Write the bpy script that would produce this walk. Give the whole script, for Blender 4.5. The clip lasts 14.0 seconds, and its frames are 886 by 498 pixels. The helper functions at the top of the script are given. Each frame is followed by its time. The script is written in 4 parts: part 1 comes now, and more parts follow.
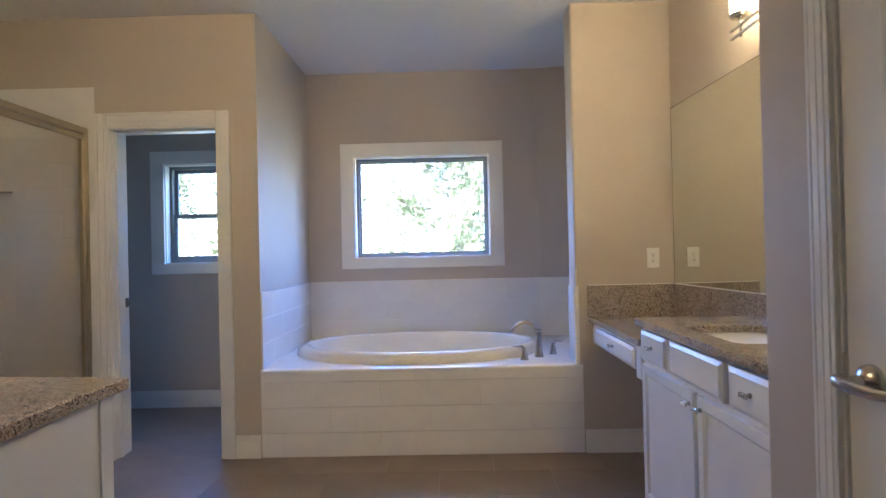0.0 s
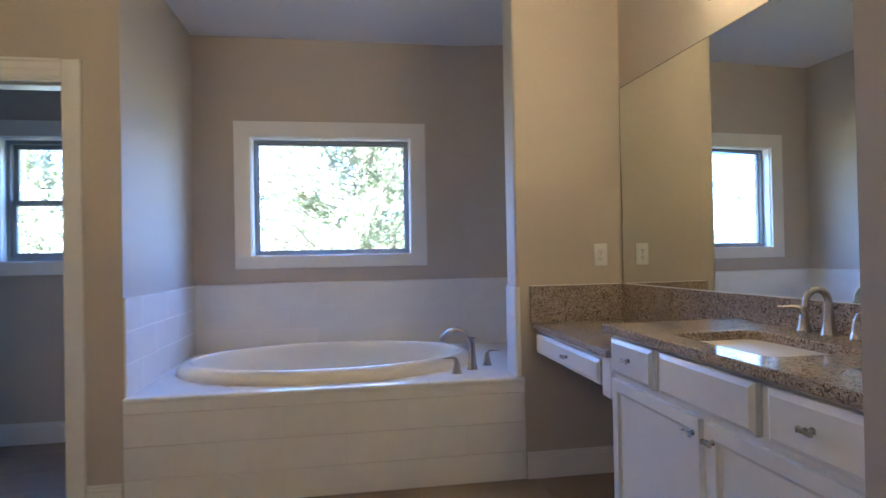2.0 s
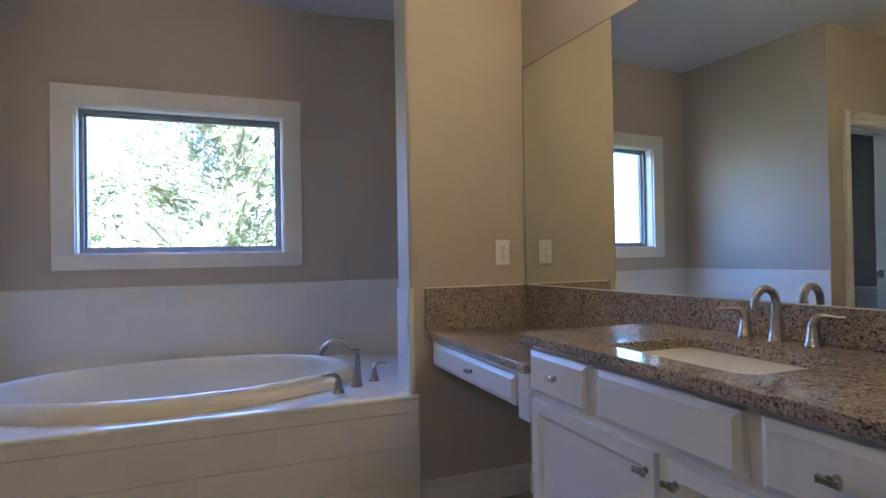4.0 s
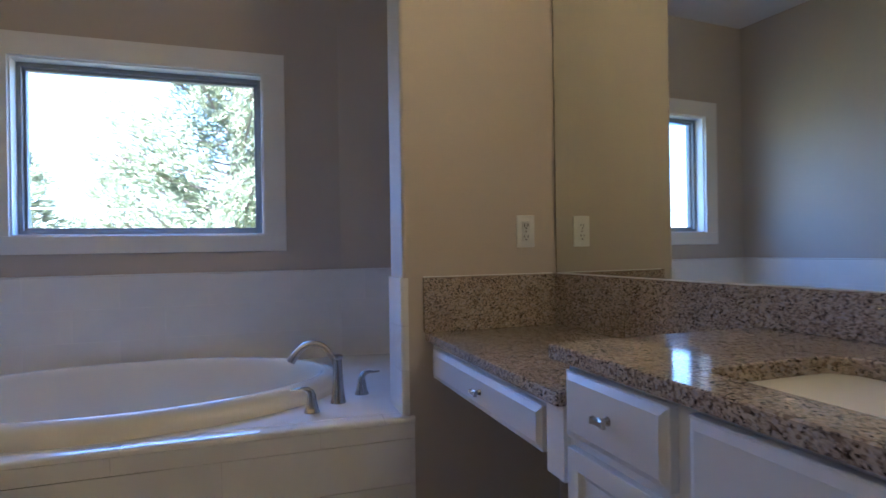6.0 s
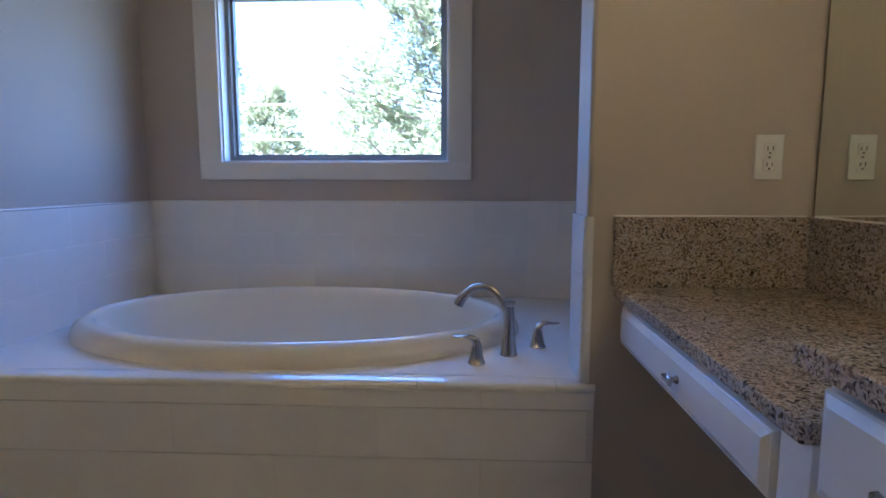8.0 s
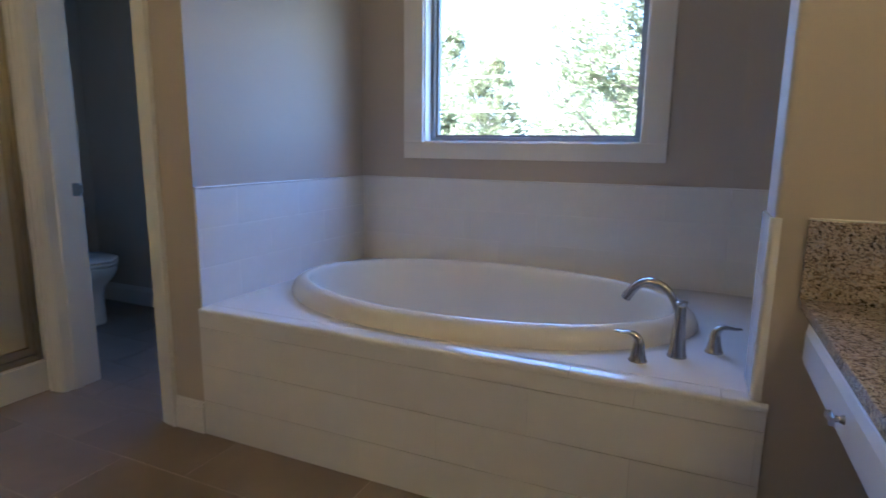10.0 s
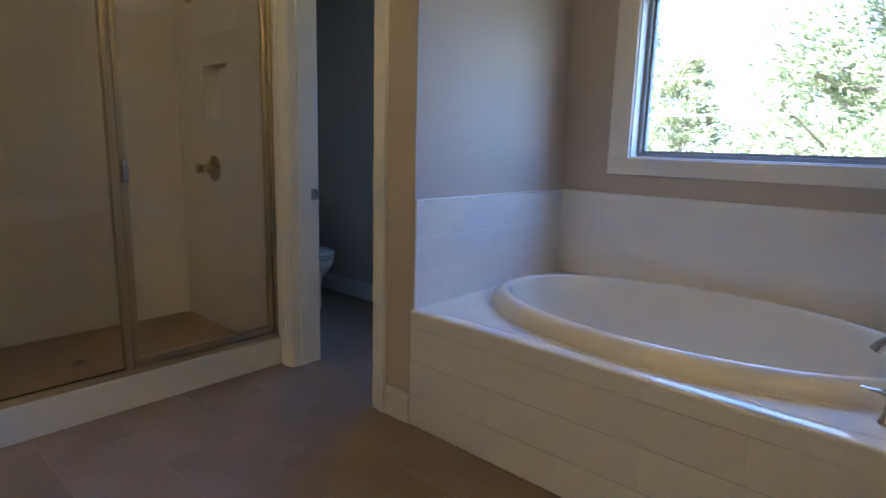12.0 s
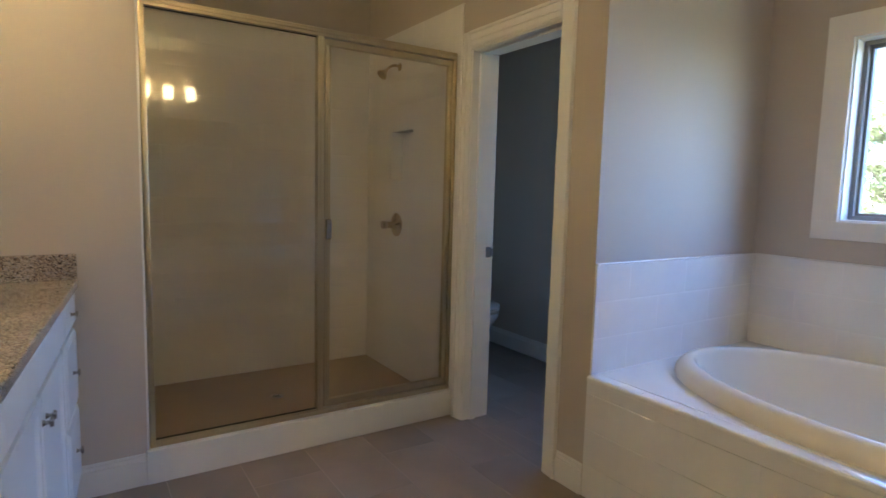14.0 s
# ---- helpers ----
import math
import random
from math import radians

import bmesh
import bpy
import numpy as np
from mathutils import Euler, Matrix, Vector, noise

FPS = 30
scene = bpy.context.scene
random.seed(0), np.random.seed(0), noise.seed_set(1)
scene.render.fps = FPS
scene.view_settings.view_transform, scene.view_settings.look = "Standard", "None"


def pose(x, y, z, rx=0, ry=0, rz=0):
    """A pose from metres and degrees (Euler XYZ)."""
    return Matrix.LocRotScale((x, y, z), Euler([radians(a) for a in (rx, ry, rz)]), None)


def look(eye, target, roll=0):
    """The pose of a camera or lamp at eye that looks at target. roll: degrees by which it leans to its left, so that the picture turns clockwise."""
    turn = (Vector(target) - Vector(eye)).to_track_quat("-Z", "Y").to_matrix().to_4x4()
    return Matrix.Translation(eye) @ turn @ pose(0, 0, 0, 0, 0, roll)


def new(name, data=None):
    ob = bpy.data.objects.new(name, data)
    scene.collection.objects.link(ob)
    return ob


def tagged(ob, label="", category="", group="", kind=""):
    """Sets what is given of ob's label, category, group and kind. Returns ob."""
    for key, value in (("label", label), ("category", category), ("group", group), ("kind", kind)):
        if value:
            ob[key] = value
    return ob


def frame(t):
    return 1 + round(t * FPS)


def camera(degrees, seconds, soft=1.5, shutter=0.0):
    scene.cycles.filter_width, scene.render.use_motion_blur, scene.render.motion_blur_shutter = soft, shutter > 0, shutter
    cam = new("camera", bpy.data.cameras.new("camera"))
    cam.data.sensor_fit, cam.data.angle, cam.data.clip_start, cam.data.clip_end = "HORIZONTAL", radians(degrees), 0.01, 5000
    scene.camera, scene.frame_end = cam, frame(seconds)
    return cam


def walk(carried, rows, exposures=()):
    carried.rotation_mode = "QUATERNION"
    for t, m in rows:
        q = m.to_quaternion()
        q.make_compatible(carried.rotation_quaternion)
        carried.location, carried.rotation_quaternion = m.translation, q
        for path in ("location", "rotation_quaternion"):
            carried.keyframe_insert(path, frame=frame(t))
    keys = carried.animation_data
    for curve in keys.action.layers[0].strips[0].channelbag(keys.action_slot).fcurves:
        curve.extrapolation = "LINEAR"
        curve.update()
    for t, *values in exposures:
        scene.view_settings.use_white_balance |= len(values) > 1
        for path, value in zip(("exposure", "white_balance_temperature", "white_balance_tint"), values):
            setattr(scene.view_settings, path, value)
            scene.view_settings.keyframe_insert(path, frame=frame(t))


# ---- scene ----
cam = camera(76.3, 14.0, soft=1.5, shutter=0.4)
PATH = [
    (0, (0.209, 0.063, 1.234), (0.176, 2.063, 1.248), -1.3),
    (0.5, (0.163, 0.203, 1.233), (0.131, 2.203, 1.244), -1.2),
    (1, (0.121, 0.351, 1.226), (0.137, 2.351, 1.241), -1.1),
    (1.5, (0.123, 0.487, 1.204), (0.259, 2.482, 1.222), -1.1),
    (2, (0.106, 0.629, 1.191), (0.42, 2.604, 1.212), -1.1),
    (2.5, (0.125, 0.791, 1.184), (0.597, 2.734, 1.212), -1.2),
    (3, (0.139, 0.884, 1.182), (0.769, 2.782, 1.215), -1.3),
    (5.5, (0.336, 1.473, 1.129), (1.096, 3.323, 1.142), -0.9),
    (6, (0.456, 1.621, 1.116), (1.102, 3.514, 1.115), -0.9),
    (6.5, (0.536, 1.729, 1.11), (0.966, 3.682, 1.082), -0.9),
    (7, (0.56, 1.819, 1.106), (0.776, 3.806, 1.021), -0.6),
    (7.5, (0.596, 1.94, 1.11), (0.649, 3.931, 0.925), -0.2),
    (9.8, (0.759, 1.956, 1.153), (0.043, 3.792, 0.812), 0.6),
    (10, (0.776, 1.939, 1.173), (-0.027, 3.737, 0.821), 0.7),
    (10.5, (0.758, 1.913, 1.184), (-0.193, 3.636, 0.827), 1.0),
    (11, (0.744, 1.865, 1.201), (-0.333, 3.512, 0.846), 1.2),
    (11.5, (0.715, 1.831, 1.215), (-0.477, 3.397, 0.859), 1.4),
    (12, (0.68, 1.826, 1.244), (-0.622, 3.301, 0.882), 1.6),
    (12.5, (0.659, 1.804, 1.259), (-0.738, 3.195, 0.921), 1.8),
    (13, (0.657, 1.776, 1.273), (-0.836, 3.075, 0.984), 1.5),
    (13.5, (0.631, 1.743, 1.301), (-0.953, 2.938, 1.052), 1.4),
    (14, (0.62, 1.717, 1.303), (-1.045, 2.804, 1.095), 1.5),
]
EXPOSURES = [(0.0, 5.36, 4880, 23), (1.0, 5.18, 4870, 23), (2.0, 5.04, 4850, 22), (3.0, 4.94, 4830, 22), (5.5, 4.48, 4720, 23), (7.5, 4.38, 4680, 22), (10.0, 4.53, 4940, 19),
             (11.5, 4.56, 5030, 17), (12.5, 4.50, 5130, 17), (13.5, 4.86, 5260, 16), (14.0, 5.05, 5310, 16)]
walk(cam, [(t, look(eye, target, roll)) for t, eye, target, roll in PATH], EXPOSURES)

# ---- world, sun, daylight ----
world = bpy.data.worlds.new("sky")
scene.world = world
world.use_nodes = True
wn = world.node_tree.nodes
sky = wn.new("ShaderNodeTexSky")
sky.sky_type = "NISHITA"
sky.sun_disc = False
sky.sun_elevation = radians(48)
sky.sun_rotation = radians(200)
world.node_tree.links.new(sky.outputs[0], wn["Background"].inputs[0])
wn["Background"].inputs[1].default_value = 0.055

sun = new("sun", bpy.data.lights.new("sun", "SUN"))
sun.data.energy, sun.data.angle, sun.data.color = 5.0, radians(0.5), (1.0, 0.95, 0.86)
sun.matrix_world = look((-4, -12, 14), (0, 0, 0))


def window_light(name, x, y, z, w, h, watts, colour, aside=0.0):
    """The sky's light in a window's opening, slanting down into the room: an upper and a lower half."""
    for dz in (h / 4, -h / 4):
        ob = new(name, bpy.data.lights.new(name, "AREA"))
        ob.data.shape, ob.data.size, ob.data.size_y = "RECTANGLE", w, h / 2 * 1.22
        ob.data.energy, ob.data.color, ob.data.spread = watts / 2, colour, radians(128)
        ob.matrix_world = look((x, y, z + dz), (x + aside, y - 1, z + dz - 0.82))


window_light("daylight_tub_window", -0.033, 4.925, 1.617, 1.10, 0.80, 0.41, (0.25, 0.485, 1.0), -0.12)
window_light("daylight_toilet_window", -1.75, 4.925, 1.60, 0.70, 0.78, 0.19, (0.13, 0.46, 1.0))

# ---- materials ----


def ramp(nt, fac, stops):
    r = nt.nodes.new("ShaderNodeValToRGB")
    el = r.color_ramp.elements
    while len(el) < len(stops):
        el.new(0.5)
    for e, (p, c) in zip(el, stops):
        e.position, e.color = p, (*c, 1)
    nt.links.new(fac, r.inputs[0])
    return r.outputs[0]


def noise_tex(nt, scale, detail=4.0, rough=0.55, kind="ShaderNodeTexNoise"):
    tc = nt.nodes.new("ShaderNodeTexCoord")
    n = nt.nodes.new(kind)
    n.inputs["Scale"].default_value = scale
    if kind == "ShaderNodeTexNoise":
        n.inputs["Detail"].default_value = detail
        n.inputs["Roughness"].default_value = rough
    nt.links.new(tc.outputs["Object"], n.inputs["Vector"])
    return n


def material(name, base, rough=0.5, metal=0.0, vary=0.06, scale=6.0, fine=180.0, bump=0.1, coat=0.0, island=0.0):
    """A surface with broad and fine variation of colour, gloss and relief."""
    m = bpy.data.materials.new(name)
    m.use_nodes = True
    nt = m.node_tree
    b = nt.nodes["Principled BSDF"]
    b.inputs["Metallic"].default_value = metal
    b.inputs["Coat Weight"].default_value = coat
    b.inputs["Coat Roughness"].default_value = 0.08
    big = noise_tex(nt, scale)
    lo = [c * (1 - vary) for c in base]
    hi = [min(1.0, c * (1 + vary)) for c in base]
    col = ramp(nt, big.outputs["Fac"], [(0.3, lo), (0.7, hi)])
    if island:
        oi = nt.nodes.new("ShaderNodeObjectInfo")
        hsv = nt.nodes.new("ShaderNodeHueSaturation")
        mr = nt.nodes.new("ShaderNodeMapRange")
        mr.inputs["To Min"].default_value, mr.inputs["To Max"].default_value = 1 - island, 1 + island
        nt.links.new(oi.outputs["Random"], mr.inputs["Value"])
        nt.links.new(mr.outputs[0], hsv.inputs["Value"])
        nt.links.new(col, hsv.inputs["Color"])
        col = hsv.outputs[0]
    nt.links.new(col, b.inputs["Base Color"])
    fn = noise_tex(nt, fine, 3.0)
    mr2 = nt.nodes.new("ShaderNodeMapRange")
    mr2.inputs["To Min"].default_value, mr2.inputs["To Max"].default_value = max(0.02, rough * 0.85), min(1.0, rough * 1.15)
    nt.links.new(big.outputs["Fac"], mr2.inputs["Value"])
    nt.links.new(mr2.outputs[0], b.inputs["Roughness"])
    if bump:
        bp = nt.nodes.new("ShaderNodeBump")
        bp.inputs["Strength"].default_value, bp.inputs["Distance"].default_value = bump, 0.002
        nt.links.new(fn.outputs["Fac"], bp.inputs["Height"])
        nt.links.new(bp.outputs[0], b.inputs["Normal"])
    return m


PAINT = material("greige_wall_paint", (0.50, 0.44, 0.37), 0.62, vary=0.03, scale=1.3, fine=320, bump=0.12)
CEIL = material("ceiling_paint", (0.72, 0.70, 0.67), 0.85, vary=0.03, scale=1.1, fine=260, bump=0.18)
TRIM = material("white_trim_paint", (0.76, 0.74, 0.70), 0.35, vary=0.025, scale=4, fine=150, bump=0.04)
CABINET = material("white_cabinet_paint", (0.78, 0.77, 0.75), 0.32, vary=0.025, scale=5, fine=140, bump=0.04)
WALL_TILE = material("white_glazed_tile", (0.78, 0.76, 0.73), 0.07, vary=0.02, scale=9, fine=25, bump=0.03, island=0.02)
GROUT = material("pale_grout", (0.77, 0.75, 0.72), 0.8, vary=0.06, scale=14, fine=400, bump=0.2)
ACRYLIC = material("ivory_acrylic", (0.77, 0.71, 0.60), 0.20, vary=0.015, scale=3, fine=60, bump=0.0, coat=0.08)
PORCELAIN = material("white_porcelain", (0.79, 0.765, 0.715), 0.08, vary=0.015, scale=3, fine=60, bump=0.0)
NICKEL = material("brushed_nickel", (0.55, 0.515, 0.47), 0.24, metal=1.0, vary=0.05, scale=20, fine=500, bump=0.04)
DARK_NICKEL = material("aged_satin_nickel", (0.42, 0.335, 0.21), 0.28, metal=1.0, vary=0.06, scale=18, fine=420, bump=0.04)
BRONZE = material("satin_nickel_shower_frame", (0.50, 0.43, 0.30), 0.33, metal=1.0, vary=0.03, scale=3, fine=420, bump=0.05)
WINDOW_METAL = material("grey_bronze_window_frame", (0.27, 0.27, 0.26), 0.45, vary=0.06, scale=12, fine=200, bump=0.05)
PLASTIC = material("white_plastic", (0.78, 0.77, 0.74), 0.35, vary=0.015, scale=20, fine=300, bump=0.02)
DARK = material("dark_slot", (0.02, 0.02, 0.02), 0.6, vary=0.05, scale=30, bump=0.0)
MIRROR_EDGE = material("dark_brown_mirror_edge", (0.13, 0.095, 0.07), 0.5, vary=0.2, scale=9, fine=120, bump=0.05)
RUBBER = material("dark_gasket", (0.03, 0.03, 0.03), 0.6, vary=0.1, scale=30, bump=0.0)
PAN = material("shower_pan", (0.40, 0.31, 0.22), 0.45, vary=0.08, scale=4, fine=240, bump=0.15)
BARK = material("pine_bark", (0.20, 0.165, 0.13), 0.9, vary=0.3, scale=5, fine=40, bump=0.6)
FLOOR_GROUT = material("taupe_floor_grout", (0.38, 0.315, 0.255), 0.85, vary=0.08, scale=10, fine=400, bump=0.2)
GRASS = material("dry_grass", (0.08, 0.085, 0.04), 0.9, vary=0.3, scale=0.3, fine=14, bump=0.5)


def floor_tile_material():
    m = material("taupe_porcelain_floor_tile", (0.245, 0.188, 0.146), 0.38, vary=0.16, scale=2.6, fine=160, bump=0.10, island=0.10)
    return m


FLOOR_TILE = floor_tile_material()


def granite_material():
    m = bpy.data.materials.new("speckled_granite")
    m.use_nodes = True
    nt = m.node_tree
    b = nt.nodes["Principled BSDF"]
    b.inputs["Roughness"].default_value = 0.09
    warp = noise_tex(nt, 90, 3, 0.6)
    tc = nt.nodes.new("ShaderNodeTexCoord")
    bend = nt.nodes.new("ShaderNodeVectorMath")
    bend.operation = "MULTIPLY_ADD"
    bend.inputs[1].default_value = (0.006, 0.006, 0.006)
    nt.links.new(warp.outputs["Color"], bend.inputs[0])
    nt.links.new(tc.outputs["Object"], bend.inputs[2])
    v1 = noise_tex(nt, 195, kind="ShaderNodeTexVoronoi")
    v2 = noise_tex(nt, 340, kind="ShaderNodeTexVoronoi")
    for v in (v1, v2):
        nt.links.new(bend.outputs[0], v.inputs["Vector"])
    n = noise_tex(nt, 48, 5, 0.65)
    n2 = noise_tex(nt, 6, 3)
    sep = nt.nodes.new("ShaderNodeSeparateColor")
    nt.links.new(v1.outputs["Color"], sep.inputs[0])
    sep2 = nt.nodes.new("ShaderNodeSeparateColor")
    nt.links.new(v2.outputs["Color"], sep2.inputs[0])
    c1 = ramp(nt, sep.outputs[0], [(0.0, (0.035, 0.030, 0.028)), (0.125, (0.060, 0.050, 0.045)), (0.165, (0.18, 0.135, 0.10)), (0.40, (0.27, 0.21, 0.16)),
                                   (0.44, (0.47, 0.395, 0.315)), (0.76, (0.56, 0.48, 0.395)), (0.80, (0.36, 0.325, 0.31)), (1.0, (0.52, 0.475, 0.455))])
    c2 = ramp(nt, sep2.outputs[1], [(0.0, (0.035, 0.030, 0.028)), (0.16, (0.055, 0.047, 0.042)), (0.20, (0.27, 0.21, 0.155)), (0.55, (0.42, 0.345, 0.275)), (1.0, (0.58, 0.51, 0.43))])
    fac = ramp(nt, n.outputs["Fac"], [(0.46, (0, 0, 0)), (0.56, (1, 1, 1))])
    mix = nt.nodes.new("ShaderNodeMix")
    mix.data_type = "RGBA"
    nt.links.new(fac, mix.inputs["Factor"])
    nt.links.new(c1, mix.inputs["A"])
    nt.links.new(c2, mix.inputs["B"])
    tint = nt.nodes.new("ShaderNodeMix")
    tint.data_type, tint.blend_type = "RGBA", "MULTIPLY"
    tint.inputs["Factor"].default_value = 1.0
    t = ramp(nt, n2.outputs["Fac"], [(0.3, (0.80, 0.78, 0.76)), (0.7, (1, 1, 1))])
    nt.links.new(mix.outputs["Result"], tint.inputs["A"])
    nt.links.new(t, tint.inputs["B"])
    nt.links.new(tint.outputs["Result"], b.inputs["Base Color"])
    return m


GRANITE = granite_material()


def simple(name, **kw):
    m = bpy.data.materials.new(name)
    m.use_nodes = True
    b = m.node_tree.nodes["Principled BSDF"]
    for k, v in kw.items():
        b.inputs[k.replace("_", " ")].default_value = v
    return m


MIRROR = simple("silvered_mirror", Base_Color=(0.82, 0.85, 0.79, 1), Metallic=1.0, Roughness=0.0)


def thin_glass(name, tint):
    """A thin sheet of clear glass: light passes straight, gloss grows towards the edge-on view."""
    m = bpy.data.materials.new(name)
    m.use_nodes = True
    nt = m.node_tree
    nt.nodes.remove(nt.nodes["Principled BSDF"])
    out = nt.nodes["Material Output"]
    clear = nt.nodes.new("ShaderNodeBsdfTransparent")
    clear.inputs[0].default_value = (*tint, 1)
    gloss = nt.nodes.new("ShaderNodeBsdfGlossy")
    gloss.inputs["Roughness"].default_value = 0.0
    lw = nt.nodes.new("ShaderNodeLayerWeight")
    lw.inputs["Blend"].default_value = 0.5
    pw = nt.nodes.new("ShaderNodeMath")
    pw.operation = "POWER"
    pw.inputs[1].default_value = 5.0
    nt.links.new(lw.outputs["Facing"], pw.inputs[0])
    fr = nt.nodes.new("ShaderNodeMath")
    fr.operation = "MULTIPLY_ADD"
    fr.inputs[1].default_value, fr.inputs[2].default_value = 0.95, 0.045
    nt.links.new(pw.outputs[0], fr.inputs[0])
    mix = nt.nodes.new("ShaderNodeMixShader")
    nt.links.new(fr.outputs[0], mix.inputs[0])
    nt.links.new(clear.outputs[0], mix.inputs[1])
    nt.links.new(gloss.outputs[0], mix.inputs[2])
    nt.links.new(mix.outputs[0], out.inputs[0])
    return m


GLASS = thin_glass("window_glass", (0.98, 0.99, 0.98))
SHOWER_GLASS = thin_glass("shower_glass", (0.985, 0.970, 0.940))
SHADE = simple("lit_frosted_glass", Base_Color=(0.9, 0.85, 0.75, 1), Roughness=0.5)
SHADE.node_tree.nodes["Principled BSDF"].inputs["Emission Color"].default_value = (1.0, 0.72, 0.27, 1)
SHADE.node_tree.nodes["Principled BSDF"].inputs["Emission Strength"].default_value = 1.50


def needle_material():
    m = bpy.data.materials.new("pine_needles")
    m.use_nodes = True
    nt = m.node_tree
    b = nt.nodes["Principled BSDF"]
    g = nt.nodes.new("ShaderNodeNewGeometry")
    c = ramp(nt, g.outputs["Random Per Island"], [(0.0, (0.17, 0.20, 0.12)), (0.5, (0.27, 0.295, 0.165)), (1.0, (0.37, 0.365, 0.215))])
    nt.links.new(c, b.inputs["Base Color"])
    b.inputs["Roughness"].default_value = 0.7
    through_leaf = nt.nodes.new("ShaderNodeBsdfTranslucent")
    nt.links.new(c, through_leaf.inputs["Color"])
    both = nt.nodes.new("ShaderNodeMixShader")
    both.inputs[0].default_value = 0.55
    nt.links.new(b.outputs[0], both.inputs[1])
    nt.links.new(through_leaf.outputs[0], both.inputs[2])
    nt.links.new(both.outputs[0], nt.nodes["Material Output"].inputs["Surface"])
    return m


NEEDLES = needle_material()

# ---- mesh helpers ----


def box(bm, x0, x1, y0, y1, z0, z1, bevel=0.0, seg=2):
    c = ((x0 + x1) / 2, (y0 + y1) / 2, (z0 + z1) / 2)
    g = bmesh.ops.create_cube(bm, size=1.0)
    for v in g["verts"]:
        v.co = Vector((c[0] + v.co.x * (x1 - x0), c[1] + v.co.y * (y1 - y0), c[2] + v.co.z * (z1 - z0)))
    if bevel:
        es = list({e for v in g["verts"] for e in v.link_edges})
        bmesh.ops.bevel(bm, geom=es, offset=bevel, segments=seg, affect="EDGES", profile=0.5)
    return bm


def boxes(*specs, bevel=0.0):
    bm = bmesh.new()
    for s in specs:
        box(bm, *s, bevel=bevel)
    return bm


def lathe(profile, seg=32, axis=None, centre=(0, 0, 0)):
    """A turned shape from (radius, height) pairs, about z or the given turn."""
    bm = bmesh.new()
    rings = []
    for r, h in profile:
        rings.append([bm.verts.new((r * math.cos(2 * math.pi * i / seg), r * math.sin(2 * math.pi * i / seg), h)) for i in range(seg)])
    for a, b in zip(rings, rings[1:]):
        for i in range(seg):
            bm.faces.new((a[i], a[(i + 1) % seg], b[(i + 1) % seg], b[i]))
    for ring, flip in ((rings[0], True), (rings[-1], False)):
        if profile[0 if flip else -1][0] > 1e-6:
            bm.faces.new(ring[::-1] if flip else ring)
    bmesh.ops.remove_doubles(bm, verts=bm.verts, dist=1e-6)
    if axis is not None:
        bmesh.ops.transform(bm, matrix=axis, verts=bm.verts)
    bmesh.ops.translate(bm, vec=centre, verts=bm.verts)
    return bm


def tube(points, radii, seg=16, flat=1.0):
    """A round bar along points, its thickness changing from point to point."""
    bm = bmesh.new()
    pts = [Vector(p) for p in points]
    rings = []
    up = Vector((0, 0, 1))
    side0 = None
    for i, p in enumerate(pts):
        d = (pts[min(i + 1, len(pts) - 1)] - pts[max(i - 1, 0)]).normalized()
        side = d.cross(up) if side0 is None else side0 - d * side0.dot(d)
        if side.length < 1e-4:
            side = d.cross(Vector((0, 1, 0)))
        side.normalize()
        side0 = side
        other = side.cross(d).normalized()
        r = radii[i] if hasattr(radii, "__len__") else radii
        fl = flat[i] if hasattr(flat, "__len__") else flat
        rings.append([bm.verts.new(p + side * r * math.cos(2 * math.pi * k / seg) + other * r * fl * math.sin(2 * math.pi * k / seg)) for k in range(seg)])
    for a, b in zip(rings, rings[1:]):
        for k in range(seg):
            bm.faces.new((a[k], a[(k + 1) % seg], b[(k + 1) % seg], b[k]))
    bm.faces.new(rings[0][::-1])
    bm.faces.new(rings[-1])
    bmesh.ops.recalc_face_normals(bm, faces=bm.faces)
    return bm


def world_of(ob):
    m = ob.matrix_basis.copy()
    return world_of(ob.parent) @ ob.matrix_parent_inverse @ m if ob.parent else m


def part(name, bm, mat, parent=None, label="", smooth=False):
    me = bpy.data.meshes.new(name)
    bm.to_mesh(me)
    bm.free()
    me.materials.append(mat)
    if smooth:
        me.polygons.foreach_set("use_smooth", [True] * len(me.polygons))
        me.set_sharp_from_angle(angle=radians(40))
    ob = new(name, me)
    if parent is not None:
        ob.parent = parent
        ob.matrix_parent_inverse = world_of(parent).inverted()
    if label:
        ob["label"] = label
    return ob


def thing(name, label, category, place=None, group=""):
    ob = new(name)
    ob.empty_display_size = 0.1
    if place is not None:
        ob.matrix_basis = place
    return tagged(ob, label, category, group)


def structure(name, bm, mat, label, category, smooth=False):
    return tagged(part(name, bm, mat, smooth=smooth), label, category, kind="structure")


def splay(bm):
    """The vanity wall runs a little out of square: it leans away from the room towards the entry."""
    for v in bm.verts:
        if 1.5 < v.co.x < 1.7:
            v.co.x += (YF - v.co.y) * 0.040
    return bm


def bullnose(bm, x, y, r):
    es = [e for e in bm.edges if all(abs(v.co.x - x) < 1e-5 and abs(v.co.y - y) < 1e-5 for v in e.verts)]
    bmesh.ops.bevel(bm, geom=es, offset=r, segments=8, affect="EDGES", profile=0.5)
    return bm


